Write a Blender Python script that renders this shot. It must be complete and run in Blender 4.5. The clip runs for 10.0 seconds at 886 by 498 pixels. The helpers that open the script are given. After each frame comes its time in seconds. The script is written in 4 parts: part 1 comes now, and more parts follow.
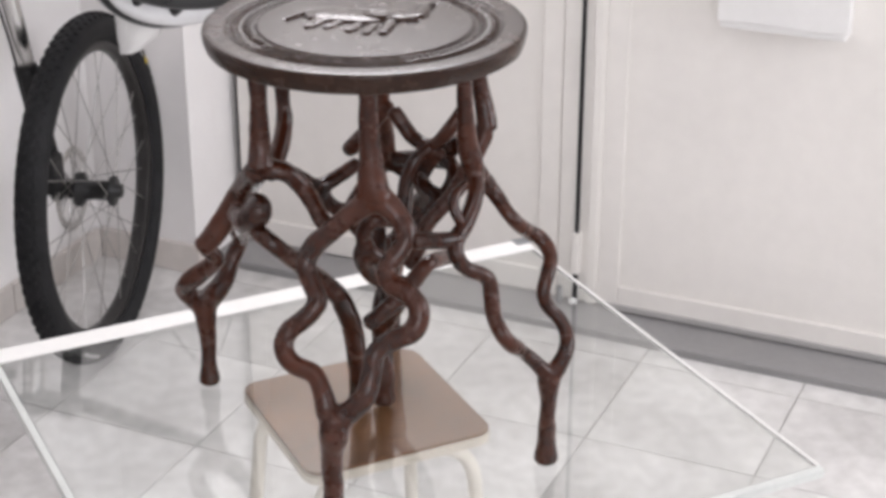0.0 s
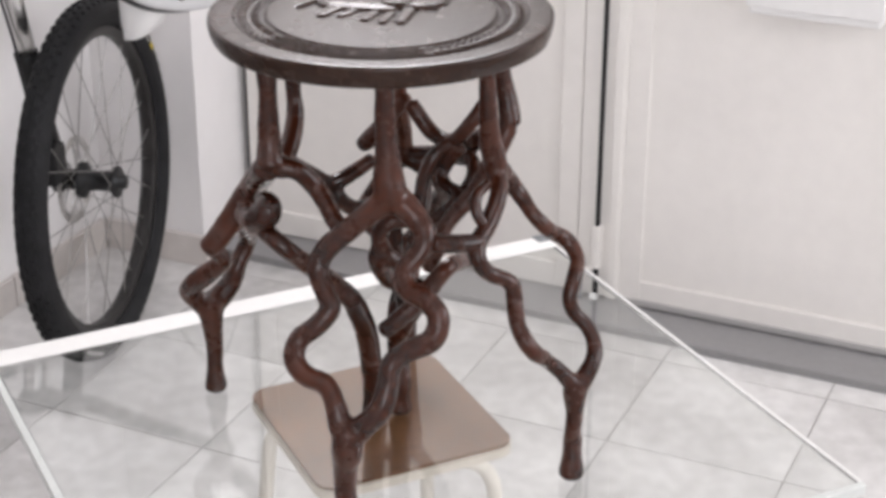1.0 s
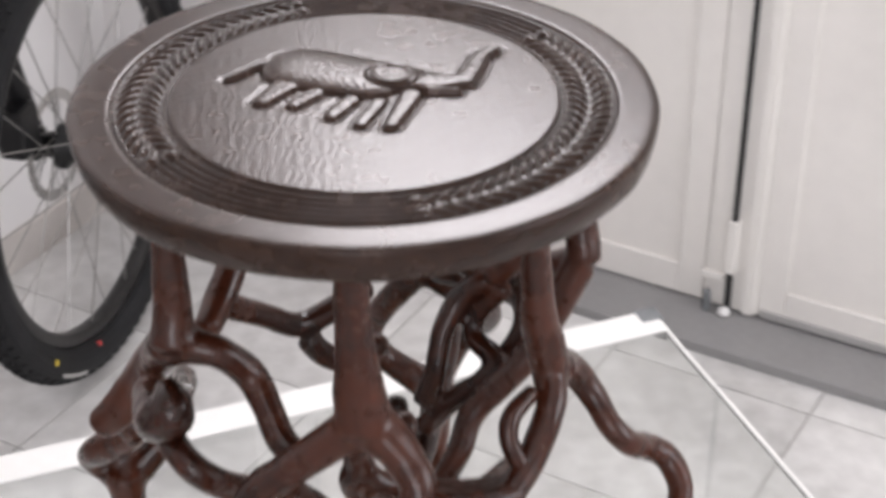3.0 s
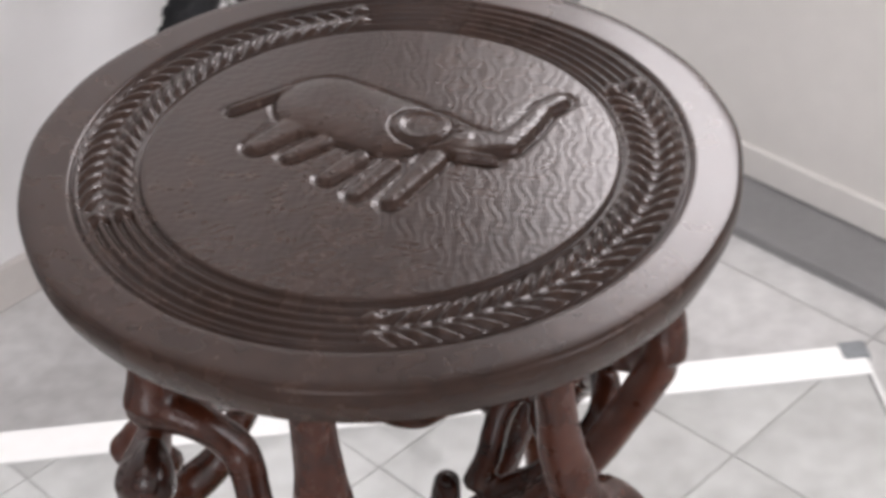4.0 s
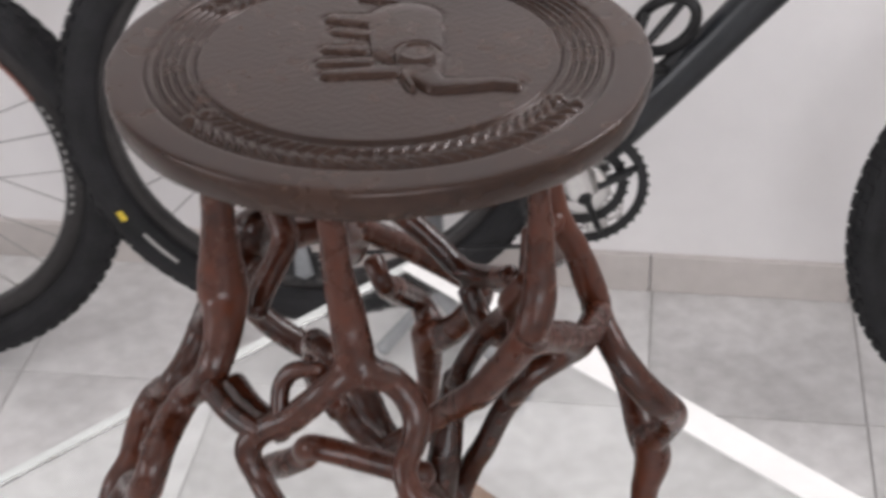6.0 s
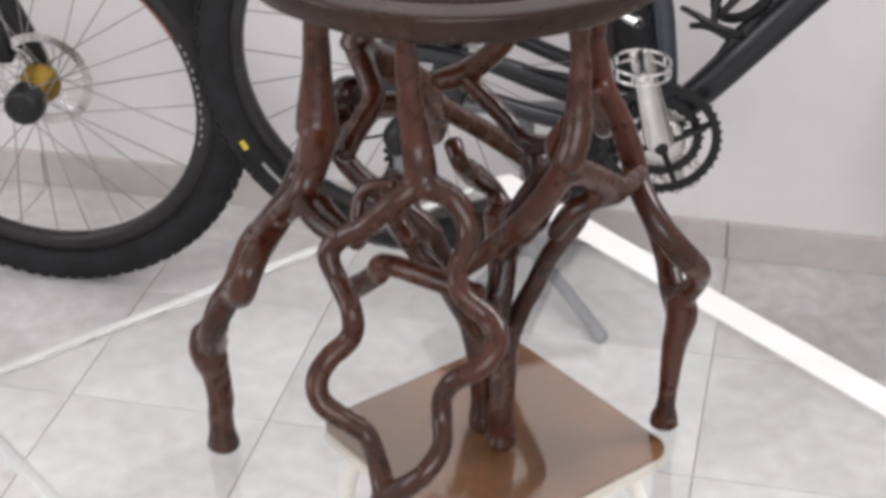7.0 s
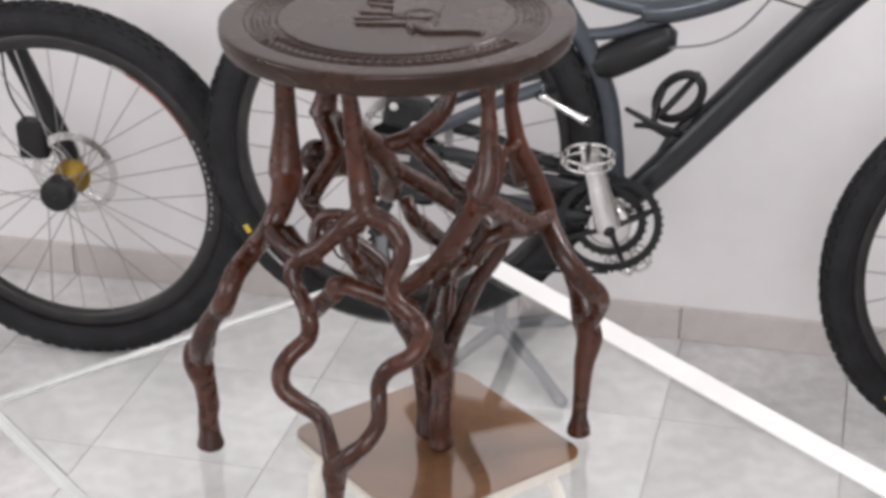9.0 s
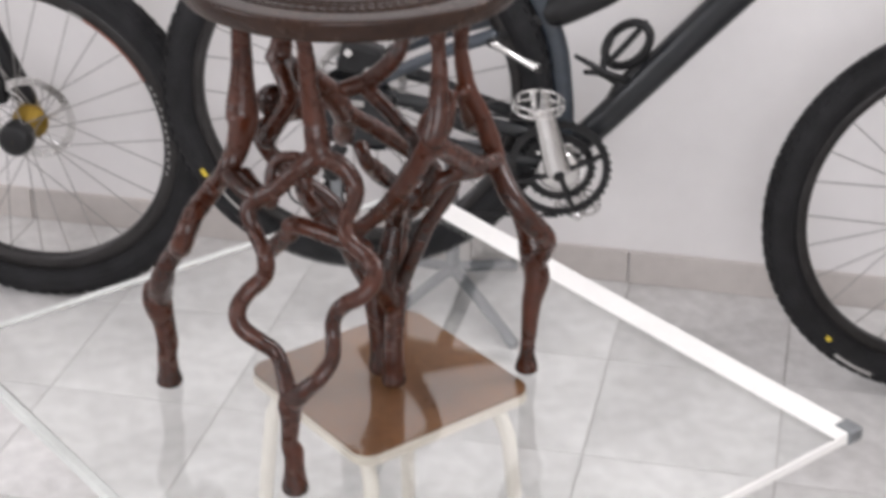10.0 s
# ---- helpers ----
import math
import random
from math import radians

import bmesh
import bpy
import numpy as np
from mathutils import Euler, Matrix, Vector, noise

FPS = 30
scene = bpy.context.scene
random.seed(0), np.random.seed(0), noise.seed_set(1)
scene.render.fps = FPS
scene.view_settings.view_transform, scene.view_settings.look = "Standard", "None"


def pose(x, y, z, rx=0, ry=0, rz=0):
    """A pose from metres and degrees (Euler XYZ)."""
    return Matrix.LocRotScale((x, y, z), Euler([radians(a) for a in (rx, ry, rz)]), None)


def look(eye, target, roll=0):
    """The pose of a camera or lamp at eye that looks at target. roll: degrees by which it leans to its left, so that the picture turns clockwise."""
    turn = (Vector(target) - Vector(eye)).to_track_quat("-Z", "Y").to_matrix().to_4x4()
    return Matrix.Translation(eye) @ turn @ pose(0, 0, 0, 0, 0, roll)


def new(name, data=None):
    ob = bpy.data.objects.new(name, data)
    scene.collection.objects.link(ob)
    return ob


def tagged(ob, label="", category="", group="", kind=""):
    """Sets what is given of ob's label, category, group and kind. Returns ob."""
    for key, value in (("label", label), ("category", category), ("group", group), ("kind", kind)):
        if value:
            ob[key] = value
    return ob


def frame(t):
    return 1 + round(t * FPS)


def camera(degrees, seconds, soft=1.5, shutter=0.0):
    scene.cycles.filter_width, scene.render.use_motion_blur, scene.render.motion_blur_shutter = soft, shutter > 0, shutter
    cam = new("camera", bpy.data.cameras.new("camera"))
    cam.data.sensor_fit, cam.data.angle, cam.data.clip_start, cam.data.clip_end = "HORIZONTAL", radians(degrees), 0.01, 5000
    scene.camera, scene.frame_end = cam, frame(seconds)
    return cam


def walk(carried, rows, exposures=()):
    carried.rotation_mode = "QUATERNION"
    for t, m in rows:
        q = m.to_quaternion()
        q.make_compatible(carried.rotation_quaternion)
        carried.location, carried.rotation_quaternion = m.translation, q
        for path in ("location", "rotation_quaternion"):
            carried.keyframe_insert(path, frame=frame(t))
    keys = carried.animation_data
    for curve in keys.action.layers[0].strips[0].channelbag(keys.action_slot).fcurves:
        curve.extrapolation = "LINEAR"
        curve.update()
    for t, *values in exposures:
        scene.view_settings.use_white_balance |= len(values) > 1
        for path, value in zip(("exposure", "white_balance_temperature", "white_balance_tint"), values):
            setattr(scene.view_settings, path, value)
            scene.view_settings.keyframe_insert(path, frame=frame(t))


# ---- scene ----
cam = camera(28.71, 10.0, soft=3.7, shutter=0.5)
PATH = [
    (0, (0.8669, -1.7085, 1.5969), (0.1960, -0.2174, 0.8442), 0.04),
    (0.5, (0.8475, -1.6938, 1.5926), (0.1838, -0.2036, 0.8319), 0.12),
    (1, (0.8072, -1.6052, 1.5690), (0.1308, -0.1260, 0.7980), 0.07),
    (1.5, (0.7559, -1.4132, 1.5642), (0.0385, 0.0200, 0.7449), -0.86),
    (2, (0.6541, -1.2506, 1.5396), (-0.0597, 0.1633, 0.6843), -0.15),
    (2.5, (0.5666, -1.0981, 1.5394), (-0.1235, 0.2918, 0.6274), 0.61),
    (3, (0.5340, -0.8255, 1.5032), (-0.2284, 0.4944, 0.5457), -0.10),
    (3.2, (0.5461, -0.7514, 1.5091), (-0.2872, 0.5159, 0.5399), 0.79),
    (4.3, (0.5658, -0.4063, 1.4940), (-0.5721, 0.4396, 0.3852), -3.34),
    (4.5, (0.6086, -0.3314, 1.4826), (-0.6425, 0.3532, 0.3845), -2.57),
    (4.8, (0.6813, -0.1726, 1.4865), (-0.7050, 0.1497, 0.3846), -2.04),
    (5, (0.7116, -0.1313, 1.4858), (-0.6999, 0.1162, 0.3967), -0.65),
    (5.2, (0.7639, -0.0752, 1.4838), (-0.6812, 0.0887, 0.4231), 0.12),
    (6.3, (1.1324, 0.2454, 1.5353), (-0.3741, -0.0456, 0.5941), -1.52),
    (6.5, (1.1685, 0.2592, 1.5250), (-0.3454, -0.0515, 0.6023), -1.08),
    (7, (1.3293, 0.2907, 1.4983), (-0.1824, -0.0555, 0.5845), -0.35),
    (7.5, (1.4374, 0.3667, 1.5068), (-0.0731, -0.0491, 0.6205), -1.47),
    (8, (1.5243, 0.4176, 1.5125), (0.0036, -0.0461, 0.6685), -2.09),
    (8.5, (1.6031, 0.4533, 1.5370), (0.0626, 0.0005, 0.7235), -1.38),
    (9, (1.6693, 0.4701, 1.5556), (0.0932, 0.0708, 0.7834), -0.49),
    (9.5, (1.7117, 0.4713, 1.5756), (0.1369, 0.0831, 0.7951), 0.01),
    (10, (1.7262, 0.4887, 1.5756), (0.1624, 0.1395, 0.7554), 0.28),
]
walk(cam, [(t, look(eye, target, roll)) for t, eye, target, roll in PATH])

# ---- light: daylight through the glazed upper half of the door, one ceiling tube, two added fills ----
world = bpy.data.worlds.new("world")
scene.world = world
world.use_nodes = True
wn = world.node_tree
sky = wn.nodes.new("ShaderNodeTexSky")
sky.sky_type, sky.sun_disc = "NISHITA", False
sky.sun_elevation, sky.sun_rotation = radians(45), radians(20)
wn.links.new(sky.outputs[0], wn.nodes["Background"].inputs[0])
wn.nodes["Background"].inputs[1].default_value = 0.12
GZ = 0.4773  # top of the glass
WALL_X, DOOR_Y = -1.232, 1.301


def area(name, m, sx, sy, watts, col):
    d = bpy.data.lights.new(name, "AREA")
    d.shape, d.size, d.size_y, d.energy, d.color = "RECTANGLE", sx, sy, watts, col
    ob = new(name, d)
    ob.matrix_world = m
    return ob


DOOR_WATTS, TUBE_WATTS, EAST_WATTS, SOUTH_WATTS = 19.5, 5, 30.5, 29.5
area("door_daylight", look((-0.60, 1.275, 2.01), (-0.60, 0.0, 1.7)), 0.68, 0.42, DOOR_WATTS, (0.97, 0.953, 0.988))
area("ceiling_tube_light", look((0.6, -1.3, 2.83), (0.6, -1.3, 0)), 1.3, 0.25, TUBE_WATTS, (0.97, 0.955, 0.99))
# unseen east fill, added to brighten the west wall and the legs
area("east_window_daylight", look((2.45, 0.60, 1.6), (0, 0.7, 1.2)), 1.5, 1.1, EAST_WATTS, (0.97, 0.953, 0.988))
# unseen south fill, added to light the door wall from the front
area("south_window_daylight", look((1.6, -2.74, 1.6), (1.1, 0, 1.2)), 1.5, 1.1, SOUTH_WATTS, (0.97, 0.953, 0.988))


# ---- materials ----
def mat(name, col, rough=0.5, metal=0.0, spread=0.08, scale=6.0, bump=0.0, bump_scale=60.0, coat=0.0, rough_spread=0.08, tint=None, per_object=0.0, spec=0.5):
    """Principled surface with two scales of colour variation, roughness variation and a fine bump."""
    m = bpy.data.materials.new(name)
    m.use_nodes = True
    nt = m.node_tree
    b = nt.nodes["Principled BSDF"]
    b.inputs["Metallic"].default_value = metal
    b.inputs["Specular IOR Level"].default_value = spec
    b.inputs["Coat Weight"].default_value = coat
    b.inputs["Coat Roughness"].default_value = 0.12
    tc = nt.nodes.new("ShaderNodeTexCoord")
    n1 = nt.nodes.new("ShaderNodeTexNoise")
    n1.inputs["Scale"].default_value, n1.inputs["Detail"].default_value = scale, 5
    n2 = nt.nodes.new("ShaderNodeTexNoise")
    n2.inputs["Scale"].default_value, n2.inputs["Detail"].default_value = scale * 9, 3
    for n in (n1, n2):
        nt.links.new(tc.outputs["Object"], n.inputs["Vector"])
    mixf = nt.nodes.new("ShaderNodeMath")
    mixf.operation = "MULTIPLY_ADD"
    mixf.inputs[1].default_value = 0.35
    nt.links.new(n2.outputs[0], mixf.inputs[0])
    half = nt.nodes.new("ShaderNodeMath")
    half.operation = "MULTIPLY"
    half.inputs[1].default_value = 0.65
    nt.links.new(n1.outputs[0], half.inputs[0])
    nt.links.new(half.outputs[0], mixf.inputs[2])
    fac = mixf.outputs[0]
    if per_object:
        oi = nt.nodes.new("ShaderNodeObjectInfo")
        pm = nt.nodes.new("ShaderNodeMath")
        pm.operation = "MULTIPLY_ADD"
        pm.inputs[1].default_value = per_object
        nt.links.new(oi.outputs["Random"], pm.inputs[0])
        nt.links.new(fac, pm.inputs[2])
        sub = nt.nodes.new("ShaderNodeMath")
        sub.operation = "SUBTRACT"
        sub.inputs[1].default_value = per_object / 2
        nt.links.new(pm.outputs[0], sub.inputs[0])
        fac = sub.outputs[0]
    ramp = nt.nodes.new("ShaderNodeValToRGB")
    lo = [max(0, c * (1 - spread * 2)) for c in col]
    hi = [min(1, c * (1 + spread * 2)) for c in (tint or col)]
    ramp.color_ramp.elements[0].position, ramp.color_ramp.elements[0].color = 0.3, (*lo, 1)
    ramp.color_ramp.elements[1].position, ramp.color_ramp.elements[1].color = 0.7, (*hi, 1)
    nt.links.new(fac, ramp.inputs[0])
    nt.links.new(ramp.outputs[0], b.inputs["Base Color"])
    rr = nt.nodes.new("ShaderNodeMapRange")
    rr.inputs["To Min"].default_value, rr.inputs["To Max"].default_value = max(0.02, rough - rough_spread), min(1, rough + rough_spread)
    nt.links.new(fac, rr.inputs["Value"])
    nt.links.new(rr.outputs[0], b.inputs["Roughness"])
    if bump:
        n3 = nt.nodes.new("ShaderNodeTexNoise")
        n3.inputs["Scale"].default_value, n3.inputs["Detail"].default_value = bump_scale, 4
        nt.links.new(tc.outputs["Object"], n3.inputs["Vector"])
        bp = nt.nodes.new("ShaderNodeBump")
        bp.inputs["Strength"].default_value, bp.inputs["Distance"].default_value = 0.6, bump
        nt.links.new(n3.outputs[0], bp.inputs["Height"])
        nt.links.new(bp.outputs[0], b.inputs["Normal"])
    return m


WOOD = mat("lacquered_dark_wood", (0.0085, 0.0040, 0.0032), 0.27, 0, 0.22, 9, 0.00014, 45, coat=0.06, tint=(0.052, 0.0128, 0.0052), rough_spread=0.08, spec=0.36)
WOOD_TOP = mat("lacquered_dark_wood_top", (0.012, 0.0068, 0.0053), 0.27, 0, 0.16, 7, 0.00010, 90, coat=0.05, tint=(0.028, 0.0135, 0.0082), rough_spread=0.03, spec=0.27)
PLASTER = mat("white_wall_paint", (0.87, 0.85, 0.845), 0.62, 0, 0.02, 2.2, 0.0012, 35)
CEIL = mat("white_ceiling_paint", (0.8, 0.79, 0.78), 0.8, 0, 0.02, 2.0)
DOORPAINT = mat("cream_metal_door_paint", (0.83, 0.80, 0.765), 0.42, 0, 0.025, 3.0, 0.0006, 25)
TILE = mat("polished_marble_tile", (0.58, 0.567, 0.552), 0.15, 0, 0.11, 3.4, 0.0002, 40, tint=(0.66, 0.65, 0.64), per_object=0.13, rough_spread=0.06)
SKIRT = mat("beige_skirting_tile", (0.60, 0.56, 0.53), 0.3, 0, 0.06, 4.0, per_object=0.2)
GROUT = mat("grey_grout", (0.40, 0.385, 0.37), 0.9, 0, 0.1, 20)
SILLM = mat("grey_door_sill", (0.27, 0.265, 0.265), 0.32, 0, 0.05, 8, 0.0001, 40)
KICK = mat("bright_kick_strip", (0.62, 0.61, 0.60), 0.30, 0.6, 0.02, 6, rough_spread=0.01)
STEEL = mat("brushed_steel", (0.62, 0.61, 0.60), 0.28, 1.0, 0.06, 20)
WHITEEDGE = mat("white_edge_strip", (0.86, 0.85, 0.83), 0.4, 0, 0.02, 8)
GREYEDGE = mat("ground_glass_edge", (0.62, 0.64, 0.62), 0.35, 0, 0.05, 15)
BOARD = mat("brown_laminate_seat", (0.112, 0.050, 0.022), 0.30, 0, 0.14, 10, 0.00004, 60, tint=(0.162, 0.076, 0.034), spec=0.36)
BOARDEDGE = mat("pale_plywood_edge", (0.55, 0.50, 0.43), 0.5, 0, 0.08, 20)
CREAM = mat("cream_painted_steel", (0.66, 0.62, 0.56), 0.35, 0, 0.05, 15)
RUBBER = mat("black_tyre_rubber", (0.011, 0.011, 0.012), 0.74, 0, 0.22, 25, 0.0008, 160, tint=(0.015, 0.015, 0.0165), spec=0.28)
BLACKMETAL = mat("black_anodised_metal", (0.009, 0.009, 0.010), 0.40, 0.0, 0.2, 20, spec=0.35)
FRAMEPAINT = mat("slate_grey_frame_paint", (0.040, 0.050, 0.064), 0.30, 0.2, 0.14, 8, coat=0.4)
BLACKFRAME = mat("black_frame_paint", (0.011, 0.0125, 0.015), 0.34, 0.0, 0.2, 8, coat=0.12, spec=0.4)
SILVER = mat("polished_crank_alloy", (0.68, 0.67, 0.66), 0.24, 1.0, 0.08, 25)
SPOKE = mat("steel_spoke", (0.34, 0.33, 0.32), 0.35, 0.9, 0.1, 30)
GOLD = mat("gold_anodised_hub", (0.40, 0.26, 0.05), 0.3, 0.9, 0.1, 20)
BROWNRIM = mat("dark_rim_alloy", (0.03, 0.028, 0.028), 0.35, 0.5, 0.2, 20)
ORANGE = mat("orange_rim_decal", (0.24, 0.10, 0.075), 0.5, 0, 0.2, 30)
YELLOW = mat("yellow_tyre_decal", (0.62, 0.46, 0.04), 0.5, 0, 0.1, 30)
RED = mat("red_reflector", (0.55, 0.05, 0.05), 0.3, 0, 0.1, 30)
PALE = mat("pale_printed_decal", (0.34, 0.33, 0.32), 0.5, 0, 0.06, 40)
STANDM = mat("grey_painted_stand", (0.20, 0.21, 0.22), 0.4, 0.2, 0.1, 15)
HELMETW = mat("white_helmet_shell", (0.74, 0.74, 0.75), 0.25, 0, 0.04, 20)
HELMETB = mat("black_helmet_shell", (0.02, 0.02, 0.022), 0.3, 0, 0.2, 20)
BOXM = mat("white_plastic_box", (0.82, 0.81, 0.80), 0.35, 0, 0.02, 6)
WOOD_TOP.node_tree.nodes["Principled BSDF"].inputs["Specular Tint"].default_value = (1.0, 0.87, 0.85, 1)
GLASS = bpy.data.materials.new("clear_table_glass")
GLASS.use_nodes = True
gb = GLASS.node_tree.nodes["Principled BSDF"]
gb.inputs["Base Color"].default_value = (0.955, 0.975, 0.965, 1)
gb.inputs["Roughness"].default_value, gb.inputs["IOR"].default_value = 0.0, 1.5
gb.inputs["Transmission Weight"].default_value = 1.0


# ---- mesh helpers ----
def part(name, bm, material, parent=None, label="", smooth=False):
    me = bpy.data.meshes.new(name)
    bm.normal_update()
    bm.to_mesh(me)
    bm.free()
    me.materials.append(material)
    if smooth:
        me.polygons.foreach_set("use_smooth", [True] * len(me.polygons))
    ob = new(name, me)
    ob.parent = parent
    if label:
        ob["label"] = label
    return ob


def again(ob, m, parent):
    """The same mesh once more, as a part of its own."""
    o = new(ob.name.split(".")[0], ob.data)
    o.parent = parent
    o.matrix_basis = m
    return o


def thing(name, label, category, m=None, group="", kind=""):
    ob = new(name)
    ob.empty_display_size = 0.05
    if m is not None:
        ob.matrix_basis = m
    return tagged(ob, label, category, group, kind)


def add_box(bm, x0, x1, y0, y1, z0, z1, bevel=0.0):
    r = bmesh.ops.create_cube(bm, size=1)
    vs = r["verts"]
    bmesh.ops.scale(bm, vec=(x1 - x0, y1 - y0, z1 - z0), verts=vs)
    bmesh.ops.translate(bm, vec=((x0 + x1) / 2, (y0 + y1) / 2, (z0 + z1) / 2), verts=vs)
    if bevel:
        es = list({e for v in vs for e in v.link_edges})
        bmesh.ops.bevel(bm, geom=es, offset=bevel, segments=2, affect="EDGES", profile=0.6)


def boxed(name, x0, x1, y0, y1, z0, z1, material, parent=None, label="", bevel=0.0):
    bm = bmesh.new()
    add_box(bm, x0, x1, y0, y1, z0, z1, bevel)
    return part(name, bm, material, parent, label)


def spline(pts, n=6):
    """Catmull-Rom through rows of any width."""
    p = np.array(pts, float)
    if len(p) < 3:
        return np.array([p[0] + (p[-1] - p[0]) * k / n for k in range(n + 1)])
    q = np.vstack([2 * p[0] - p[1], p, 2 * p[-1] - p[-2]])
    out = []
    for i in range(1, len(q) - 2):
        for k in range(n):
            t = k / n
            a, b, c, d = q[i - 1], q[i], q[i + 1], q[i + 2]
            out.append(0.5 * (2 * b + (c - a) * t + (2 * a - 5 * b + 4 * c - d) * t * t + (3 * b - a - 3 * c + d) * t ** 3))
    out.append(q[-2])
    return np.array(out)


def add_tube(bm, pts, seg=10, n=6, flat=1.0, rough=0.0):
    """A tube with round ends through rows (x, y, z, radius)."""
    p = spline(pts, n)
    c, r = p[:, :3], np.maximum(p[:, 3], 0.0004)
    t = np.gradient(c, axis=0)
    t /= np.linalg.norm(t, axis=1)[:, None] + 1e-9
    u = np.cross(t[0], (0, 0, 1.0))
    if np.linalg.norm(u) < 0.2:
        u = np.cross(t[0], (1.0, 0, 0))
    rings = []
    for i in range(len(c)):
        u = u - t[i] * (u @ t[i])
        u /= np.linalg.norm(u)
        w = np.cross(t[i], u)
        ring = []
        for k in range(seg):
            a = 2 * math.pi * k / seg
            rr = r[i] * (1 + rough * (noise.noise((c[i][0] * 90 + math.cos(a), c[i][1] * 90 + math.sin(a), c[i][2] * 90))))
            o = rr * (math.cos(a) * u + flat * math.sin(a) * w)
            ring.append(bm.verts.new(c[i] + o))
        rings.append(ring)
    for i in range(len(rings) - 1):
        for k in range(seg):
            bm.faces.new((rings[i][k - 1], rings[i][k], rings[i + 1][k], rings[i + 1][k - 1]))
    for ring, at, way in ((rings[0], c[0] - t[0] * r[0] * 0.5, -1), (rings[-1], c[-1] + t[-1] * r[-1] * 0.5, 1)):
        v = bm.verts.new(at)
        for k in range(seg):
            f = (ring[k], ring[k - 1], v) if way < 0 else (ring[k - 1], ring[k], v)
            bm.faces.new(f)


def tube(name, pts, material, parent=None, label="", seg=10, n=6, flat=1.0):
    bm = bmesh.new()
    add_tube(bm, pts, seg, n, flat)
    return part(name, bm, material, parent, label, smooth=True)


def add_lathe(bm, prof, seg=32, axis="Y"):
    """Turns rows (radius, along) round an axis through the origin."""
    rings = []
    for r, a in prof:
        ring = []
        for k in range(seg):
            th = 2 * math.pi * k / seg
            x, z = max(r, 1e-5) * math.cos(th), max(r, 1e-5) * math.sin(th)
            ring.append(bm.verts.new((x, a, z) if axis == "Y" else (x, z, a)))
        rings.append(ring)
    for i in range(len(rings) - 1):
        for k in range(seg):
            bm.faces.new((rings[i][k - 1], rings[i][k], rings[i + 1][k], rings[i + 1][k - 1]))
    bmesh.ops.recalc_face_normals(bm, faces=bm.faces)


def lathe(name, prof, material, parent=None, label="", seg=32, axis="Y", smooth=True):
    bm = bmesh.new()
    add_lathe(bm, prof, seg, axis)
    return part(name, bm, material, parent, label, smooth)


# ---- structure ----
def structure(name, x0, x1, y0, y1, z0, z1, material):
    return tagged(boxed(name, x0, x1, y0, y1, z0, z1, material), kind="structure")


FX1, FY0, FY1, TOPZ = 2.6, -2.9, 1.56, 2.95
floor = structure("floor", WALL_X - 0.15, FX1, FY0, FY1, -0.15, -0.003, GROUT)
structure("wall_west", WALL_X - 0.15, WALL_X, FY0, FY1, -0.003, TOPZ, PLASTER)
bm = bmesh.new()
for x0, x1, z0, z1 in ((WALL_X, 0.8, 0, TOPZ), (2.4, FX1, 0, TOPZ), (0.8, 2.4, 0, 1.0), (0.8, 2.4, 2.2, TOPZ)):
    add_box(bm, x0, x1, FY0, FY0 + 0.12, z0, z1)
tagged(part("wall_south", bm, PLASTER), kind="structure")
bm = bmesh.new()
for y0, y1, z0, z1 in ((FY0 + 0.12, -0.2, 0, TOPZ), (1.4, FY1, 0, TOPZ), (-0.2, 1.4, 0, 1.0), (-0.2, 1.4, 2.2, TOPZ)):
    add_box(bm, FX1 - 0.12, FX1, y0, y1, z0, z1)
tagged(part("wall_east", bm, PLASTER), kind="structure")
structure("ceiling", WALL_X - 0.15, FX1, FY0, FY1, TOPZ, TOPZ + 0.15, CEIL)
# the wall over and beside the double door
bm = bmesh.new()
for x0, x1, z0, z1 in ((1.43, FX1 - 0.12, 0, TOPZ), (-0.985, 1.43, 2.29, TOPZ)):
    add_box(bm, x0, x1, DOOR_Y - 0.02, 1.48, z0, z1)
tagged(part("wall_north", bm, PLASTER), kind="structure")
PIL_X, PIL_Y = -0.985, 1.13
pillar = structure("pillar", WALL_X, PIL_X, PIL_Y, 1.48, 0, TOPZ, PLASTER)
# grey sill under the door, a low step
bm = bmesh.new()
add_box(bm, PIL_X, 1.43, 1.184, 1.48, 0.0, 0.017, 0.003)
tagged(part("door_sill", bm, SILLM), kind="structure")

# skirting tiles
bm = bmesh.new()
TS = 0.3077
add_box(bm, 0, 0.012, 0.0016, TS - 0.0016, 0.0, 0.066, 0.002)
sk = part("skirting_tile", bm, SKIRT)
sk_root = tagged(thing("baseboard", "beige stone skirting tiles along the white wall", "skirting"), kind="structure")
sk.parent = sk_root
sk.matrix_basis = pose(WALL_X, 0.195, 0)
for k in range(-10, 3):
    if k:
        again(sk, pose(WALL_X, 0.195 + TS * k, 0), sk_root)
boxed("skirting_tile", WALL_X + 0.012, PIL_X + 0.012, PIL_Y - 0.012, PIL_Y, 0, 0.066, SKIRT, sk_root, bevel=0.002)
boxed("skirting_tile", PIL_X, PIL_X + 0.012, PIL_Y, 1.184, 0, 0.066, SKIRT, sk_root, bevel=0.002)

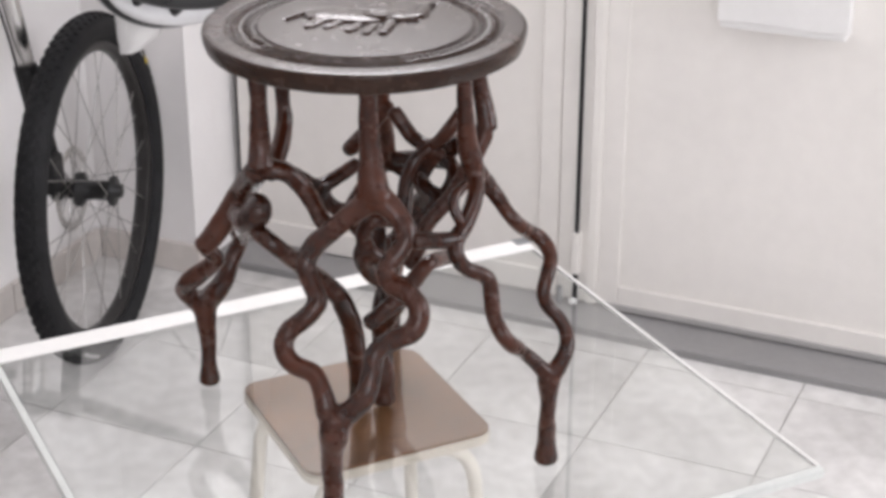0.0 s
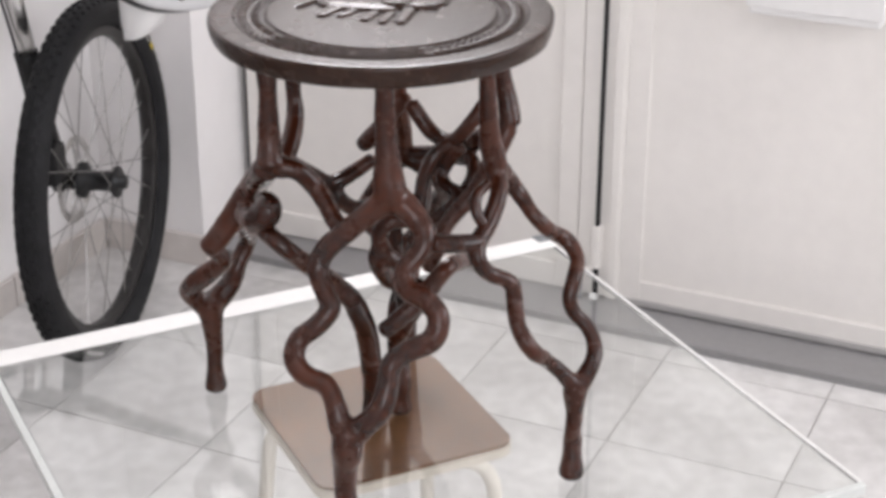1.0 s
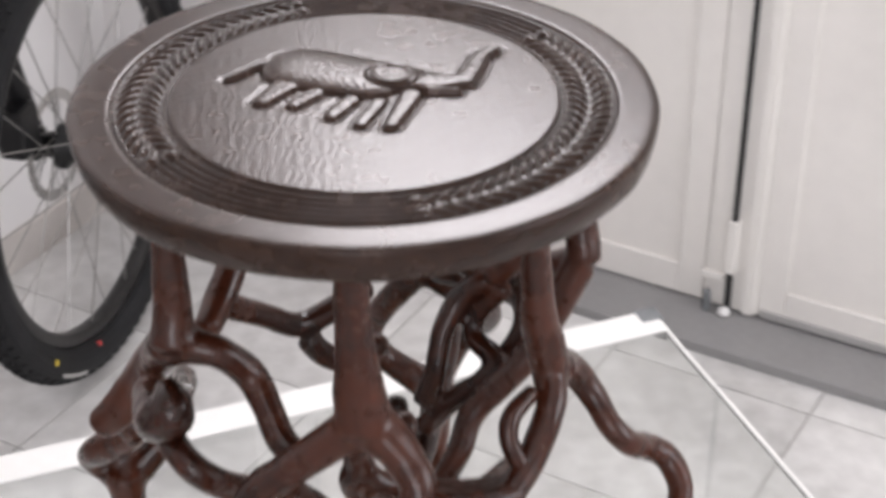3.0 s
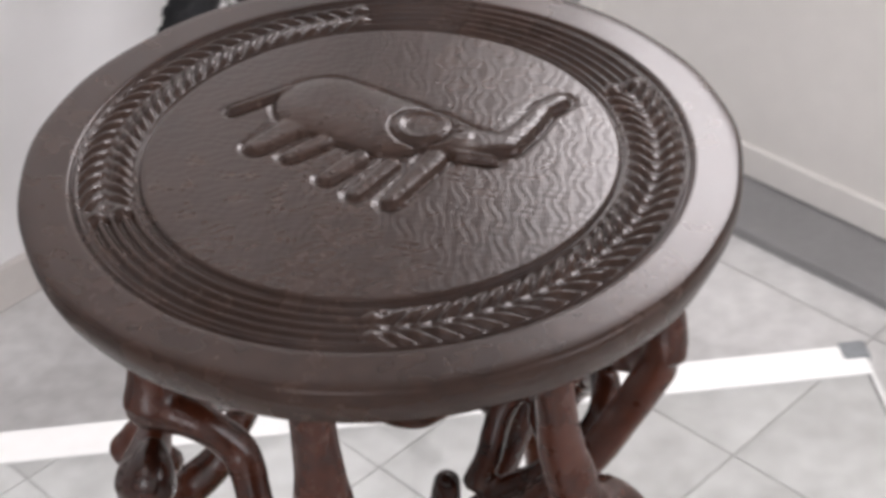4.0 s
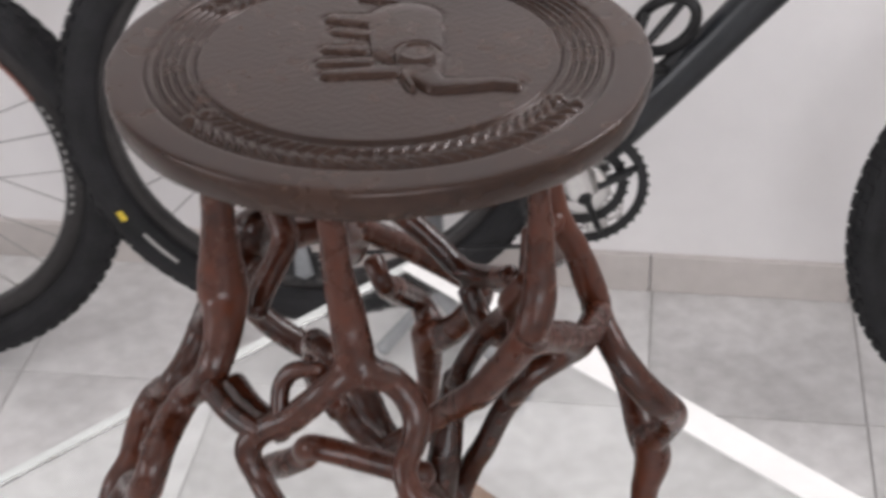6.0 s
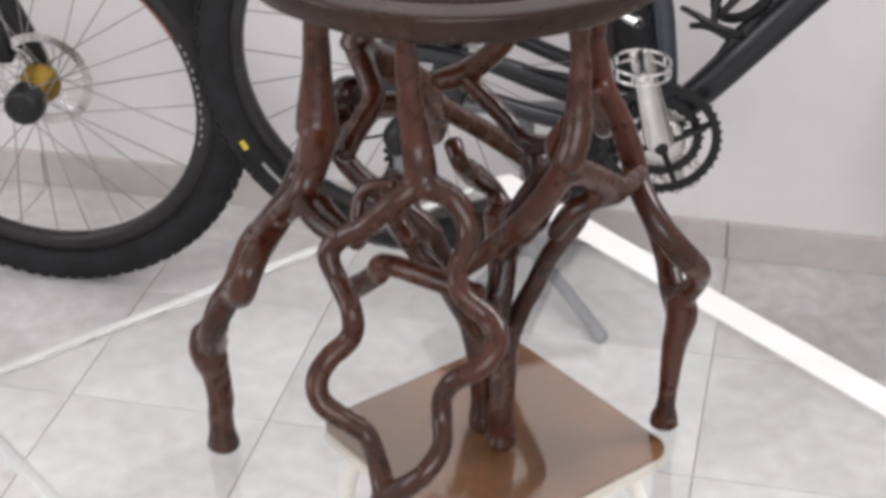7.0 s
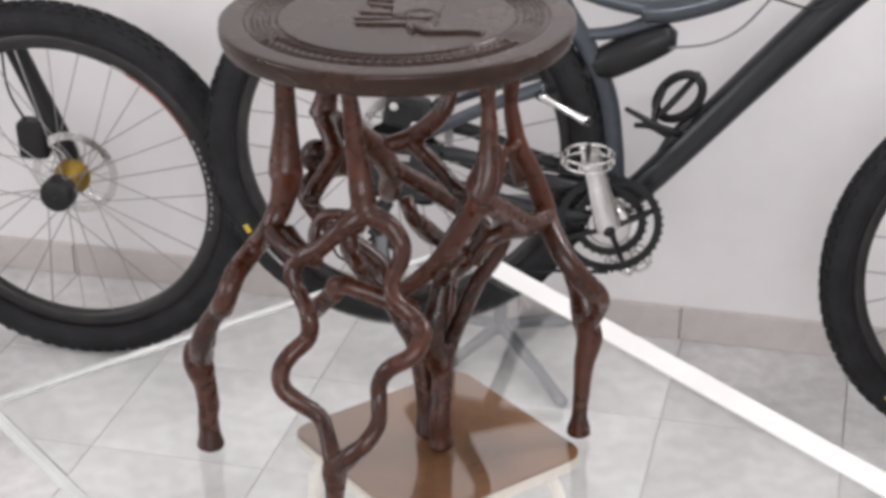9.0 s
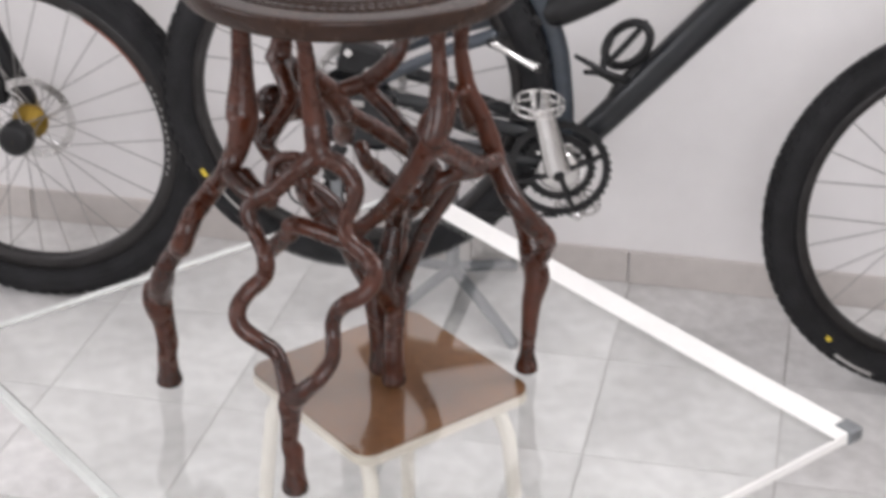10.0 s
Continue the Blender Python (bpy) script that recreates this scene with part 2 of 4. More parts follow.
# the double metal door: two cream leaves, a meeting post, long bolt rod
DOOR_M = Matrix.Translation((0.056, DOOR_Y, 0)) @ Matrix.Scale(0.95, 4)
door = thing("door_1", "cream painted metal double door, closed, with one glazed leaf", "door", DOOR_M, kind="structure")
for lx0, lx1 in ((-1.075, -0.300), (-0.2068, 1.44)):
    bm = bmesh.new()
    add_box(bm, lx0, lx1, 0.0, 0.04, 0.0205, 1.88 if lx0 < -1 else 2.36, 0.003)
    leaf = part("door_leaf", bm, DOORPAINT, door)
    for a, b, c, d in ((lx0, lx0 + 0.045, 0.0205, 2.4), (lx1 - 0.045, lx1, 0.0205, 2.4), (lx0 + 0.045, lx1 - 0.045, 0.0205, 0.075), (lx0 + 0.045, lx1 - 0.045, 1.82, 1.88), (lx0 + 0.045, lx1 - 0.045, 2.35, 2.4)):
        boxed("door_rail", a, b, -0.008, 0.0, c, d, DOORPAINT, leaf, bevel=0.0025)
    if lx0 > -1:
        continue
    pane = boxed("door_pane", lx0 + 0.045, lx1 - 0.045, 0.014, 0.02, 1.88, 2.35, GLASS, leaf)
    pane.visible_shadow = False
boxed("meeting_post", -0.298, -0.207, -0.012, 0.04, 0.0205, 2.4, DOORPAINT, door, bevel=0.004)
boxed("meeting_rib", -0.232, -0.212, -0.0165, -0.012, 0.0205, 2.4, DOORPAINT, door, bevel=0.002)
# black strip that stands in for the shade in the hinge gap
boxed("hinge_gap", -1.09, -1.077, 0.01, 0.03, 0.03, 2.4, BLACKMETAL, door)
boxed("kick_strip", -0.20, 1.44, -0.014, -0.0085, 0.022, 0.036, KICK, door, "shiny steel strip along the foot", bevel=0.001)
tube("bolt_rod", [(-0.253, -0.022, 0.19, 0.0048), (-0.253, -0.022, 2.0, 0.0048)], BLACKMETAL, door, "long dark bolt rod")
boxed("bolt_sleeve", -0.261, -0.245, -0.03, -0.012, 0.095, 0.19, DOORPAINT, door, bevel=0.002)
tube("bolt_tip", [(-0.253, -0.022, 0.03, 0.0055), (-0.253, -0.022, 0.095, 0.0055)], BLACKMETAL, door)
tube("bolt_foot", [(-0.253, -0.036, 0.022, 0.010), (-0.253, -0.030, 0.030, 0.010)], BOXM, door, "bright white bolt end")
boxed("bolt_bracket", -0.30, -0.262, -0.024, -0.012, 0.075, 0.085, DOORPAINT, door, bevel=0.001)
tube("floor_catch", [(-0.285, -0.03, 0.016, 0.007), (-0.285, -0.03, 0.055, 0.006)], STANDM, door, "worn metal floor catch")
wbox = thing("letter_box", "white plastic box fixed on the cream door", "box", DOOR_M)
boxed("casing", 0.03, 0.272, -0.055, -0.001, 0.685, 0.98, BOXM, wbox, bevel=0.006)
boxed("lid", 0.026, 0.276, -0.060, -0.0555, 0.70, 0.975, BOXM, wbox, bevel=0.002)

# east window, behind the camera, added to house the east fill
win = thing("window_1", "white framed window, unseen, added to house a fill light", "window", kind="structure")
boxed("window_frame", FX1 - 0.09, FX1 - 0.05, -0.2, -0.15, 1.0, 2.2, BOXM, win)
boxed("window_frame", FX1 - 0.09, FX1 - 0.05, 1.35, 1.40, 1.0, 2.2, BOXM, win)
boxed("window_frame", FX1 - 0.09, FX1 - 0.05, 0.57, 0.63, 1.0, 2.2, BOXM, win)
wp = boxed("pane", FX1 - 0.075, FX1 - 0.07, -0.15, 1.35, 1.0, 2.2, GLASS, win)
wp.visible_shadow = False
# south window, out of view, made up to go with the south fill
win = thing("window_2", "white framed window, unseen, added to house a fill light", "window", kind="structure")
for x0, x1 in ((0.8, 0.85), (1.57, 1.63), (2.35, 2.4)):
    boxed("window_frame", x0, x1, FY0 + 0.05, FY0 + 0.09, 1.0, 2.2, BOXM, win)
wp = boxed("pane", 0.85, 2.35, FY0 + 0.06, FY0 + 0.065, 1.0, 2.2, GLASS, win)
wp.visible_shadow = False
cl = thing("ceiling_light", "white fluorescent ceiling light fitting", "ceiling light")
boxed("fitting", -0.05, 1.25, -1.43, -1.17, 2.87, TOPZ, BOXM, cl, bevel=0.004)

# ---- glass sheet lying on the stool ----
GLW, GLD = 0.826, 0.735
glass_m = pose(-0.003, 0.033, GZ, 0, 0, 50.9)
glass = thing("glass_top", "clear glass sheet with a white edge strip on a low stool", "glass top", glass_m)
pane = boxed("pane", -GLW / 2, GLW / 2, -GLD / 2, GLD / 2, -0.010, 0, GLASS, glass, bevel=0.0012)
pane.visible_shadow = False
boxed("edge_strip", -GLW / 2 - 0.003, GLW / 2 + 0.003, GLD / 2 - 0.0337, GLD / 2 + 0.005, 0.0005, 0.003, WHITEEDGE, glass, "white flat strip", bevel=0.001)
boxed("edge_trim", -GLW / 2 - 0.003, GLW / 2 + 0.003, -GLD / 2 - 0.010, -GLD / 2 - 0.0005, -0.012, 0.001, GREYEDGE, glass, "greyish ground edge", bevel=0.001)
boxed("edge_trim", GLW / 2 + 0.0005, GLW / 2 + 0.004, -GLD / 2, GLD / 2 - 0.0, -0.011, 0.001, WHITEEDGE, glass, bevel=0.001)
boxed("edge_trim", -GLW / 2 - 0.010, -GLW / 2 - 0.0005, -GLD / 2, GLD / 2 - 0.0, -0.011, 0.001, GREYEDGE, glass, "greyish ground edge", bevel=0.001)

boxed("corner_cap", GLW / 2 - 0.018, GLW / 2 + 0.007, GLD / 2 - 0.014, GLD / 2 + 0.009, -0.013, 0.0045, STANDM, glass, "grey corner cap", bevel=0.003)

# ---- stool under the glass ----
stool_m = pose(-0.027, 0.030, 0, 0, 0, 50)
stool = thing("low_stool", "low stool with a brown laminate seat and cream steel legs", "stool", stool_m)


def rounded_slab(name, half, rad, z0, z1, material, parent, label="", bevel=0.002):
    bm = bmesh.new()
    vs = []
    for cx, cy, a0 in ((1, 1, 0), (-1, 1, 90), (-1, -1, 180), (1, -1, 270)):
        for k in range(9):
            a = radians(a0 + 90 * k / 8)
            vs.append(bm.verts.new((cx * (half - rad) + rad * math.cos(a), cy * (half - rad) + rad * math.sin(a), z0)))
    f = bm.faces.new(vs)
    r = bmesh.ops.extrude_face_region(bm, geom=[f])
    top = [v for v in r["geom"] if isinstance(v, bmesh.types.BMVert)]
    bmesh.ops.translate(bm, vec=(0, 0, z1 - z0), verts=top)
    bmesh.ops.recalc_face_normals(bm, faces=bm.faces)
    es = [e for e in bm.edges if abs(e.verts[0].co.z - e.verts[1].co.z) < 1e-6]
    bmesh.ops.bevel(bm, geom=es, offset=bevel, segments=2, affect="EDGES")
    return part(name, bm, material, parent, label)


SEAT_TOP = GZ - 0.0104
rounded_slab("seat", 0.126, 0.024, SEAT_TOP - 0.004, SEAT_TOP, BOARD, stool, "brown wood-grain laminate", 0.001)
rounded_slab("seat_core", 0.127, 0.025, SEAT_TOP - 0.018, SEAT_TOP - 0.0042, BOARDEDGE, stool, "pale plywood edge")
for sx, sy in ((1, 1), (-1, 1), (-1, -1), (1, -1)):
    tube("leg", [(0.02 * sx, 0.085 * sy, SEAT_TOP - 0.028, 0.0095), (0.07 * sx, 0.092 * sy, SEAT_TOP - 0.030, 0.0095), (0.102 * sx, 0.10 * sy, SEAT_TOP - 0.055, 0.0095), (0.112 * sx, 0.108 * sy, SEAT_TOP - 0.13, 0.0095), (0.135 * sx, 0.13 * sy, 0.010, 0.0095)], CREAM, stool, seg=12)

# ---- carved side table standing on the glass ----
table = thing("carved_table", "dark carved wooden side table with twisted branching legs, on glass", "side table", pose(0, 0, GZ))
TOP_Z, TOP_R = 0.525, 0.1868


def capsule(x, y, x0, y0, x1, y1, r0, r1):
    """Signed distance to a tapered bar, inside negative."""
    dx, dy = x1 - x0, y1 - y0
    t = np.clip(((x - x0) * dx + (y - y0) * dy) / (dx * dx + dy * dy), 0, 1)
    return np.hypot(x - x0 - t * dx, y - y0 - t * dy) - (r0 + (r1 - r0) * t)


def swell(d, width):
    """1 well inside an outline, 0 outside, rounded between."""
    t = np.clip(-d / width, 0, 1)
    return np.sqrt(1 - (1 - t) ** 2)


def motif(x, y):
    """Plain raised relief: a long rounded body on short bars, with a round lobe and a curved tapering arm."""
    bars = ((-0.054, 0.010, -0.010, 0.018, 0.0275, 0.0260, 0.0040), (0.006, 0.028, 0.026, 0.033, 0.0185, 0.0140, 0.0042),
            (0.030, 0.033, 0.046, 0.046, 0.0135, 0.0092, 0.0038), (0.046, 0.046, 0.044, 0.062, 0.0092, 0.0078, 0.0036), (0.044, 0.062, 0.038, 0.084, 0.0078, 0.0066, 0.0034), (0.038, 0.084, 0.040, 0.096, 0.0066, 0.0060, 0.0034),
            (0.027, 0.012, 0.037, -0.029, 0.0078, 0.0056, 0.0026), (0.014, -0.006, 0.019, -0.036, 0.0058, 0.0050, 0.0017), (-0.003, -0.012, -0.002, -0.036, 0.0062, 0.0054, 0.0020),
            (-0.028, -0.014, -0.031, -0.035, 0.0064, 0.0054, 0.0017), (-0.050, -0.010, -0.051, -0.041, 0.0105, 0.0070, 0.0022), (-0.079, 0.008, -0.087, -0.027, 0.0032, 0.0030, 0.0026),
            (0.034, 0.022, 0.052, 0.031, 0.0028, 0.0020, 0.0040))
    h, out = np.zeros_like(x), np.full_like(x, 1.0)
    for b in bars:
        d = capsule(x, y, *b[:6])
        h = np.maximum(h, b[6] * swell(d, min(b[4], b[5]) * 0.85))
        out = np.minimum(out, d)
    lobe = (np.hypot((x - 0.004) / 0.0165, (y - 0.027) / 0.0155) - 1) * 0.016
    h = np.maximum(h, 0.0056 * swell(lobe, 0.006) - 0.0018 * swell(lobe + 0.004, 0.008)) - 0.0016 * np.exp(-(np.clip(lobe, 0, 1) / 0.0016) ** 2) * (lobe > 0)
    dot = np.hypot(x - 0.021, y - 0.038)
    h = h - 0.0012 * np.exp(-((dot - 0.0030) / 0.0010) ** 2)
    # faint tool marks
    tool = 0.00009 * np.sin(x * 900 + 2.0 * np.sin(y * 310)) * np.sin(y * 760 + 1.7 * np.sin(x * 270))
    return h + tool - 0.0011 * np.exp(-(np.clip(out, 0, 1) / 0.0024) ** 2) * (out > -0.001)


def carving(r, th):
    """Height of the top's surface over its plain level."""
    x, y = r * np.cos(th), r * np.sin(th)
    h = np.where(r < 0.121, motif(x, y), 0.0)
    h = h - 0.0026 * np.exp(-((r - 0.1255) / 0.0014) ** 2) - 0.0022 * np.exp(-((r - 0.1590) / 0.0012) ** 2)
    band = np.clip((r - 0.127) / 0.0015, 0, 1) * np.clip((0.1575 - r) / 0.0015, 0, 1)
    deg = np.degrees(th) % 360
    in_wheat = ((deg > 316) | (deg < 66)) | ((deg > 142) & (deg < 243))
    lines = -0.0012 - 0.0013 * np.cos((r - 0.1275) / 0.0060 * 2 * math.pi)
    side = r - 0.1425
    ph = th * 0.1425 / 0.0098 - np.abs(side) / 0.0105 * 1.15
    leaf = np.abs(np.cos(math.pi * ph)) ** 0.55
    ear = np.clip(1 - (np.abs(np.abs(side) - 0.0072) / 0.0078) ** 2, 0, 1)
    wheat = -0.0030 + 0.0040 * leaf * ear + 0.0012 * np.exp(-(side / 0.0012) ** 2)
    h = h + band * np.where(in_wheat, wheat, lines)
    for a in (-45.5, 67.5, 140.5, 244.5):
        for rr in (0.1365, 0.1495):
            d = np.hypot(x - rr * math.cos(radians(a)), y - rr * math.sin(radians(a)))
            h = np.maximum(h, np.where(d < 0.0058, -0.0026 + 0.0042 * np.sqrt(np.clip(1 - (d / 0.0058) ** 2, 0, 1)), -1))
    return h


def carved_top():
    radii = np.concatenate([np.linspace(0.0005, 0.122, 112), np.linspace(0.1225, 0.1605, 66), np.linspace(0.162, TOP_R - 0.007, 9)])
    n = 600
    th = np.linspace(0, 2 * math.pi, n, endpoint=False)
    R, T = np.meshgrid(radii, th, indexing="ij")
    Z = TOP_Z + carving(R, T)
    rows = [np.stack([R * np.cos(T), R * np.sin(T), Z], -1)]
    edge = [(TOP_R - 0.0030, -0.0001), (TOP_R - 0.0014, -0.0005), (TOP_R - 0.0004, -0.0016), (TOP_R, -0.004), (TOP_R - 0.0004, -0.010), (TOP_R - 0.0018, -0.016), (TOP_R - 0.0036, -0.0205), (TOP_R - 0.0044, -0.0228), (TOP_R - 0.008, -0.0245), (0.10, -0.025), (0.0005, -0.025)]
    for r, z in edge:
        wob = 0.0004 * np.sin(7 * th + 1.3) + 0.0003 * np.sin(17 * th)
        rows.append(np.stack([(r + wob) * np.cos(th), (r + wob) * np.sin(th), np.full(n, TOP_Z + z)], -1)[None])
    V = np.concatenate(rows, 0)
    m = V.shape[0]
    idx = np.arange(m * n).reshape(m, n)
    a, b = idx[:-1], idx[1:]
    F = np.stack([a, b, np.roll(b, -1, 1), np.roll(a, -1, 1)], -1).reshape(-1, 4)
    me = bpy.data.meshes.new("tabletop")
    me.from_pydata(V.reshape(-1, 3).tolist(), [], F.tolist())
    me.materials.append(WOOD_TOP)
    me.polygons.foreach_set("use_smooth", [True] * len(me.polygons))
    ob = new("tabletop", me)
    ob.parent = table
    ob["label"] = "round top carved with leaf bands and a plain raised motif"
    return ob


carved_top()


def fuse(ob, voxel=0.0025):
    m = ob.modifiers.new("fuse", "REMESH")
    m.mode, m.voxel_size, m.use_smooth_shade = "VOXEL", voxel, True
    s = ob.modifiers.new("soften", "SMOOTH")
    s.factor, s.iterations = 0.5, 8
    return ob


# strands of the branching legs: rows (x, y, height over the glass, radius)
LEG_EAST = [
    [(0.128, -0.006, 0.512, 0.016), (0.13, -0.014, 0.488, 0.0085), (0.13, -0.012, 0.46, 0.0091), (0.131, -0.01, 0.431, 0.0098), (0.131, -0.006, 0.402, 0.0115), (0.135, -0.002, 0.377, 0.0126), (0.138, 0, 0.359, 0.0121)],
    [(0.139, -0.003, 0.359, 0.011), (0.149, -0.021, 0.345, 0.0094), (0.148, -0.045, 0.32, 0.0095), (0.145, -0.068, 0.305, 0.0095), (0.15, -0.077, 0.29, 0.009), (0.158, -0.067, 0.272, 0.0084), (0.177, -0.051, 0.257, 0.0089), (0.182, -0.05, 0.234, 0.009), (0.192, -0.066, 0.218, 0.009), (0.204, -0.074, 0.204, 0.009), (0.214, -0.069, 0.188, 0.009), (0.215, -0.049, 0.173, 0.009), (0.213, -0.031, 0.16, 0.0084), (0.223, -0.021, 0.146, 0.0084), (0.237, -0.011, 0.126, 0.0095)],
    [(0.142, 0.003, 0.361, 0.011), (0.136, 0.024, 0.349, 0.0099), (0.14, 0.039, 0.331, 0.0099), (0.152, 0.041, 0.315, 0.0088), (0.168, 0.036, 0.3, 0.0082), (0.179, 0.043, 0.285, 0.0087), (0.182, 0.064, 0.269, 0.0093), (0.195, 0.075, 0.257, 0.0092), (0.21, 0.067, 0.241, 0.0087), (0.215, 0.045, 0.227, 0.0087), (0.214, 0.034, 0.208, 0.0082), (0.22, 0.035, 0.19, 0.0082), (0.235, 0.038, 0.174, 0.0082), (0.249, 0.028, 0.157, 0.0087), (0.251, 0.012, 0.141, 0.0095), (0.244, -0.003, 0.122, 0.011)],
    [(0.239, -0.008, 0.13, 0.01), (0.24, -0.008, 0.114, 0.0128), (0.241, -0.009, 0.088, 0.0096), (0.24, -0.011, 0.06, 0.0091), (0.239, -0.007, 0.055, 0.0105), (0.239, -0.007, 0.03, 0.0108), (0.239, -0.007, 0.012, 0.0135), (0.239, -0.007, 0.004, 0.0145)],
]
LEG_SOUTH = [
    [(0.053, -0.108, 0.512, 0.015), (0.056, -0.108, 0.482, 0.0099), (0.056, -0.108, 0.45, 0.0106), (0.058, -0.108, 0.416, 0.0119), (0.06, -0.109, 0.386, 0.0151), (0.063, -0.109, 0.36, 0.0178)],
    [(0.06, -0.108, 0.358, 0.0152), (0.04, -0.119, 0.34, 0.0121), (0.019, -0.13, 0.32, 0.0115), (-0.001, -0.139, 0.299, 0.0116), (-0.006, -0.149, 0.279, 0.0109), (0.006, -0.157, 0.26, 0.0109), (0.018, -0.167, 0.246, 0.0109), (0.008, -0.179, 0.229, 0.0109), (-0.009, -0.19, 0.213, 0.0109), (-0.009, -0.202, 0.197, 0.0109), (0.006, -0.207, 0.183, 0.0109), (0.031, -0.206, 0.176, 0.0108), (0.047, -0.216, 0.161, 0.0108), (0.056, -0.221, 0.136, 0.0127)],
    [(0.068, -0.106, 0.358, 0.0152), (0.088, -0.105, 0.342, 0.0127), (0.103, -0.11, 0.324, 0.0114), (0.1, -0.121, 0.306, 0.0108), (0.09, -0.134, 0.29, 0.0108), (0.098, -0.144, 0.276, 0.0114), (0.122, -0.148, 0.269, 0.0113), (0.138, -0.152, 0.255, 0.0113), (0.135, -0.162, 0.232, 0.0119), (0.114, -0.173, 0.22, 0.0113), (0.098, -0.183, 0.206, 0.0107), (0.099, -0.195, 0.187, 0.0107), (0.095, -0.207, 0.16, 0.012), (0.071, -0.217, 0.133, 0.0133)],
    [(0.065, -0.225, 0.143, 0.0126), (0.065, -0.225, 0.119, 0.0165), (0.06, -0.221, 0.089, 0.0128), (0.058, -0.219, 0.058, 0.0116), (0.06, -0.22, 0.045, 0.0115), (0.059, -0.22, 0.025, 0.0118), (0.058, -0.22, 0.01, 0.0145), (0.058, -0.22, 0.004, 0.0155)],
]
TIE_MIDDLE = [
    [(0.051, -0.032, 0.301, 0.01), (0.036, -0.049, 0.304, 0.0093), (0.023, -0.055, 0.292, 0.0093), (0.021, -0.054, 0.273, 0.0093), (0.03, -0.047, 0.256, 0.0087), (0.044, -0.033, 0.245, 0.0087)],
    [(0.039, 0.098, 0.344, 0.008), (0.021, 0.088, 0.326, 0.0087), (0.015, 0.072, 0.303, 0.008), (0.017, 0.058, 0.278, 0.008), (0.011, 0.05, 0.252, 0.008)],
    [(0.052, 0.1, 0.339, 0.0067), (0.033, 0.096, 0.311, 0.0067), (0.032, 0.088, 0.295, 0.0074), (0.056, 0.08, 0.287, 0.0087), (0.05, 0.07, 0.272, 0.0087), (0.028, 0.06, 0.252, 0.0087), (0.011, 0.05, 0.228, 0.0087)],
    [(0.024, -0.053, 0.277, 0.0093), (0.017, -0.054, 0.254, 0.01), (0.019, -0.03, 0.22, 0.01), (0.028, -0.005, 0.2, 0.0094), (0.026, 0.015, 0.165, 0.0094), (0.002, 0.02, 0.134, 0.0087)],
]
LEG_NORTH = [
    [(-0.036, 0.118, 0.512, 0.015), (-0.037, 0.114, 0.432, 0.0081), (-0.038, 0.116, 0.407, 0.0087), (-0.04, 0.122, 0.375, 0.01), (-0.044, 0.136, 0.346, 0.0101), (-0.047, 0.146, 0.316, 0.0113), (-0.05, 0.153, 0.291, 0.0114)],
    [(-0.049, 0.151, 0.293, 0.0108), (-0.03, 0.163, 0.277, 0.0107), (-0.016, 0.18, 0.257, 0.0113), (-0.017, 0.199, 0.233, 0.0119), (-0.038, 0.215, 0.203, 0.0115), (-0.051, 0.215, 0.182, 0.0098), (-0.061, 0.203, 0.158, 0.0111)],
    [(-0.055, 0.152, 0.286, 0.0108), (-0.089, 0.159, 0.241, 0.0105), (-0.113, 0.17, 0.198, 0.0107), (-0.106, 0.182, 0.17, 0.0107), (-0.083, 0.191, 0.152, 0.0119), (-0.066, 0.203, 0.134, 0.0137)],
    [(-0.064, 0.198, 0.159, 0.0118), (-0.066, 0.203, 0.134, 0.0143), (-0.064, 0.198, 0.102, 0.0113), (-0.064, 0.196, 0.065, 0.0095), (-0.063, 0.194, 0.032, 0.0089), (-0.068, 0.193, 0.012, 0.013), (-0.068, 0.193, 0.004, 0.014)],
]
LEG_WEST = [
    [(-0.128, 0.024, 0.512, 0.015), (-0.128, 0.026, 0.412, 0.0087), (-0.123, 0.02, 0.379, 0.01), (-0.118, 0, 0.355, 0.0107), (-0.115, -0.022, 0.34, 0.0107), (-0.108, -0.045, 0.333, 0.0094)],
    [(-0.155, -0.062, 0.288, 0.0105), (-0.176, -0.03, 0.262, 0.0102), (-0.195, 0.01, 0.228, 0.0105), (-0.21, 0.045, 0.193, 0.0102), (-0.22, 0.035, 0.163, 0.011), (-0.224, 0.02, 0.14, 0.0125), (-0.238, 0, 0.118, 0.0147)],
    [(-0.204, -0.05, 0.223, 0.0098), (-0.192, -0.04, 0.206, 0.0092), (-0.21, -0.035, 0.188, 0.0114), (-0.238, -0.03, 0.164, 0.0122), (-0.26, -0.02, 0.142, 0.0102), (-0.255, -0.01, 0.126, 0.0117), (-0.242, 0, 0.111, 0.0147)],
    [(-0.237, -0.008, 0.127, 0.0153), (-0.236, -0.008, 0.101, 0.0132), (-0.234, -0.008, 0.068, 0.0103), (-0.235, -0.008, 0.035, 0.0096), (-0.236, -0.007, 0.012, 0.0125), (-0.236, -0.007, 0.004, 0.0135)],
]
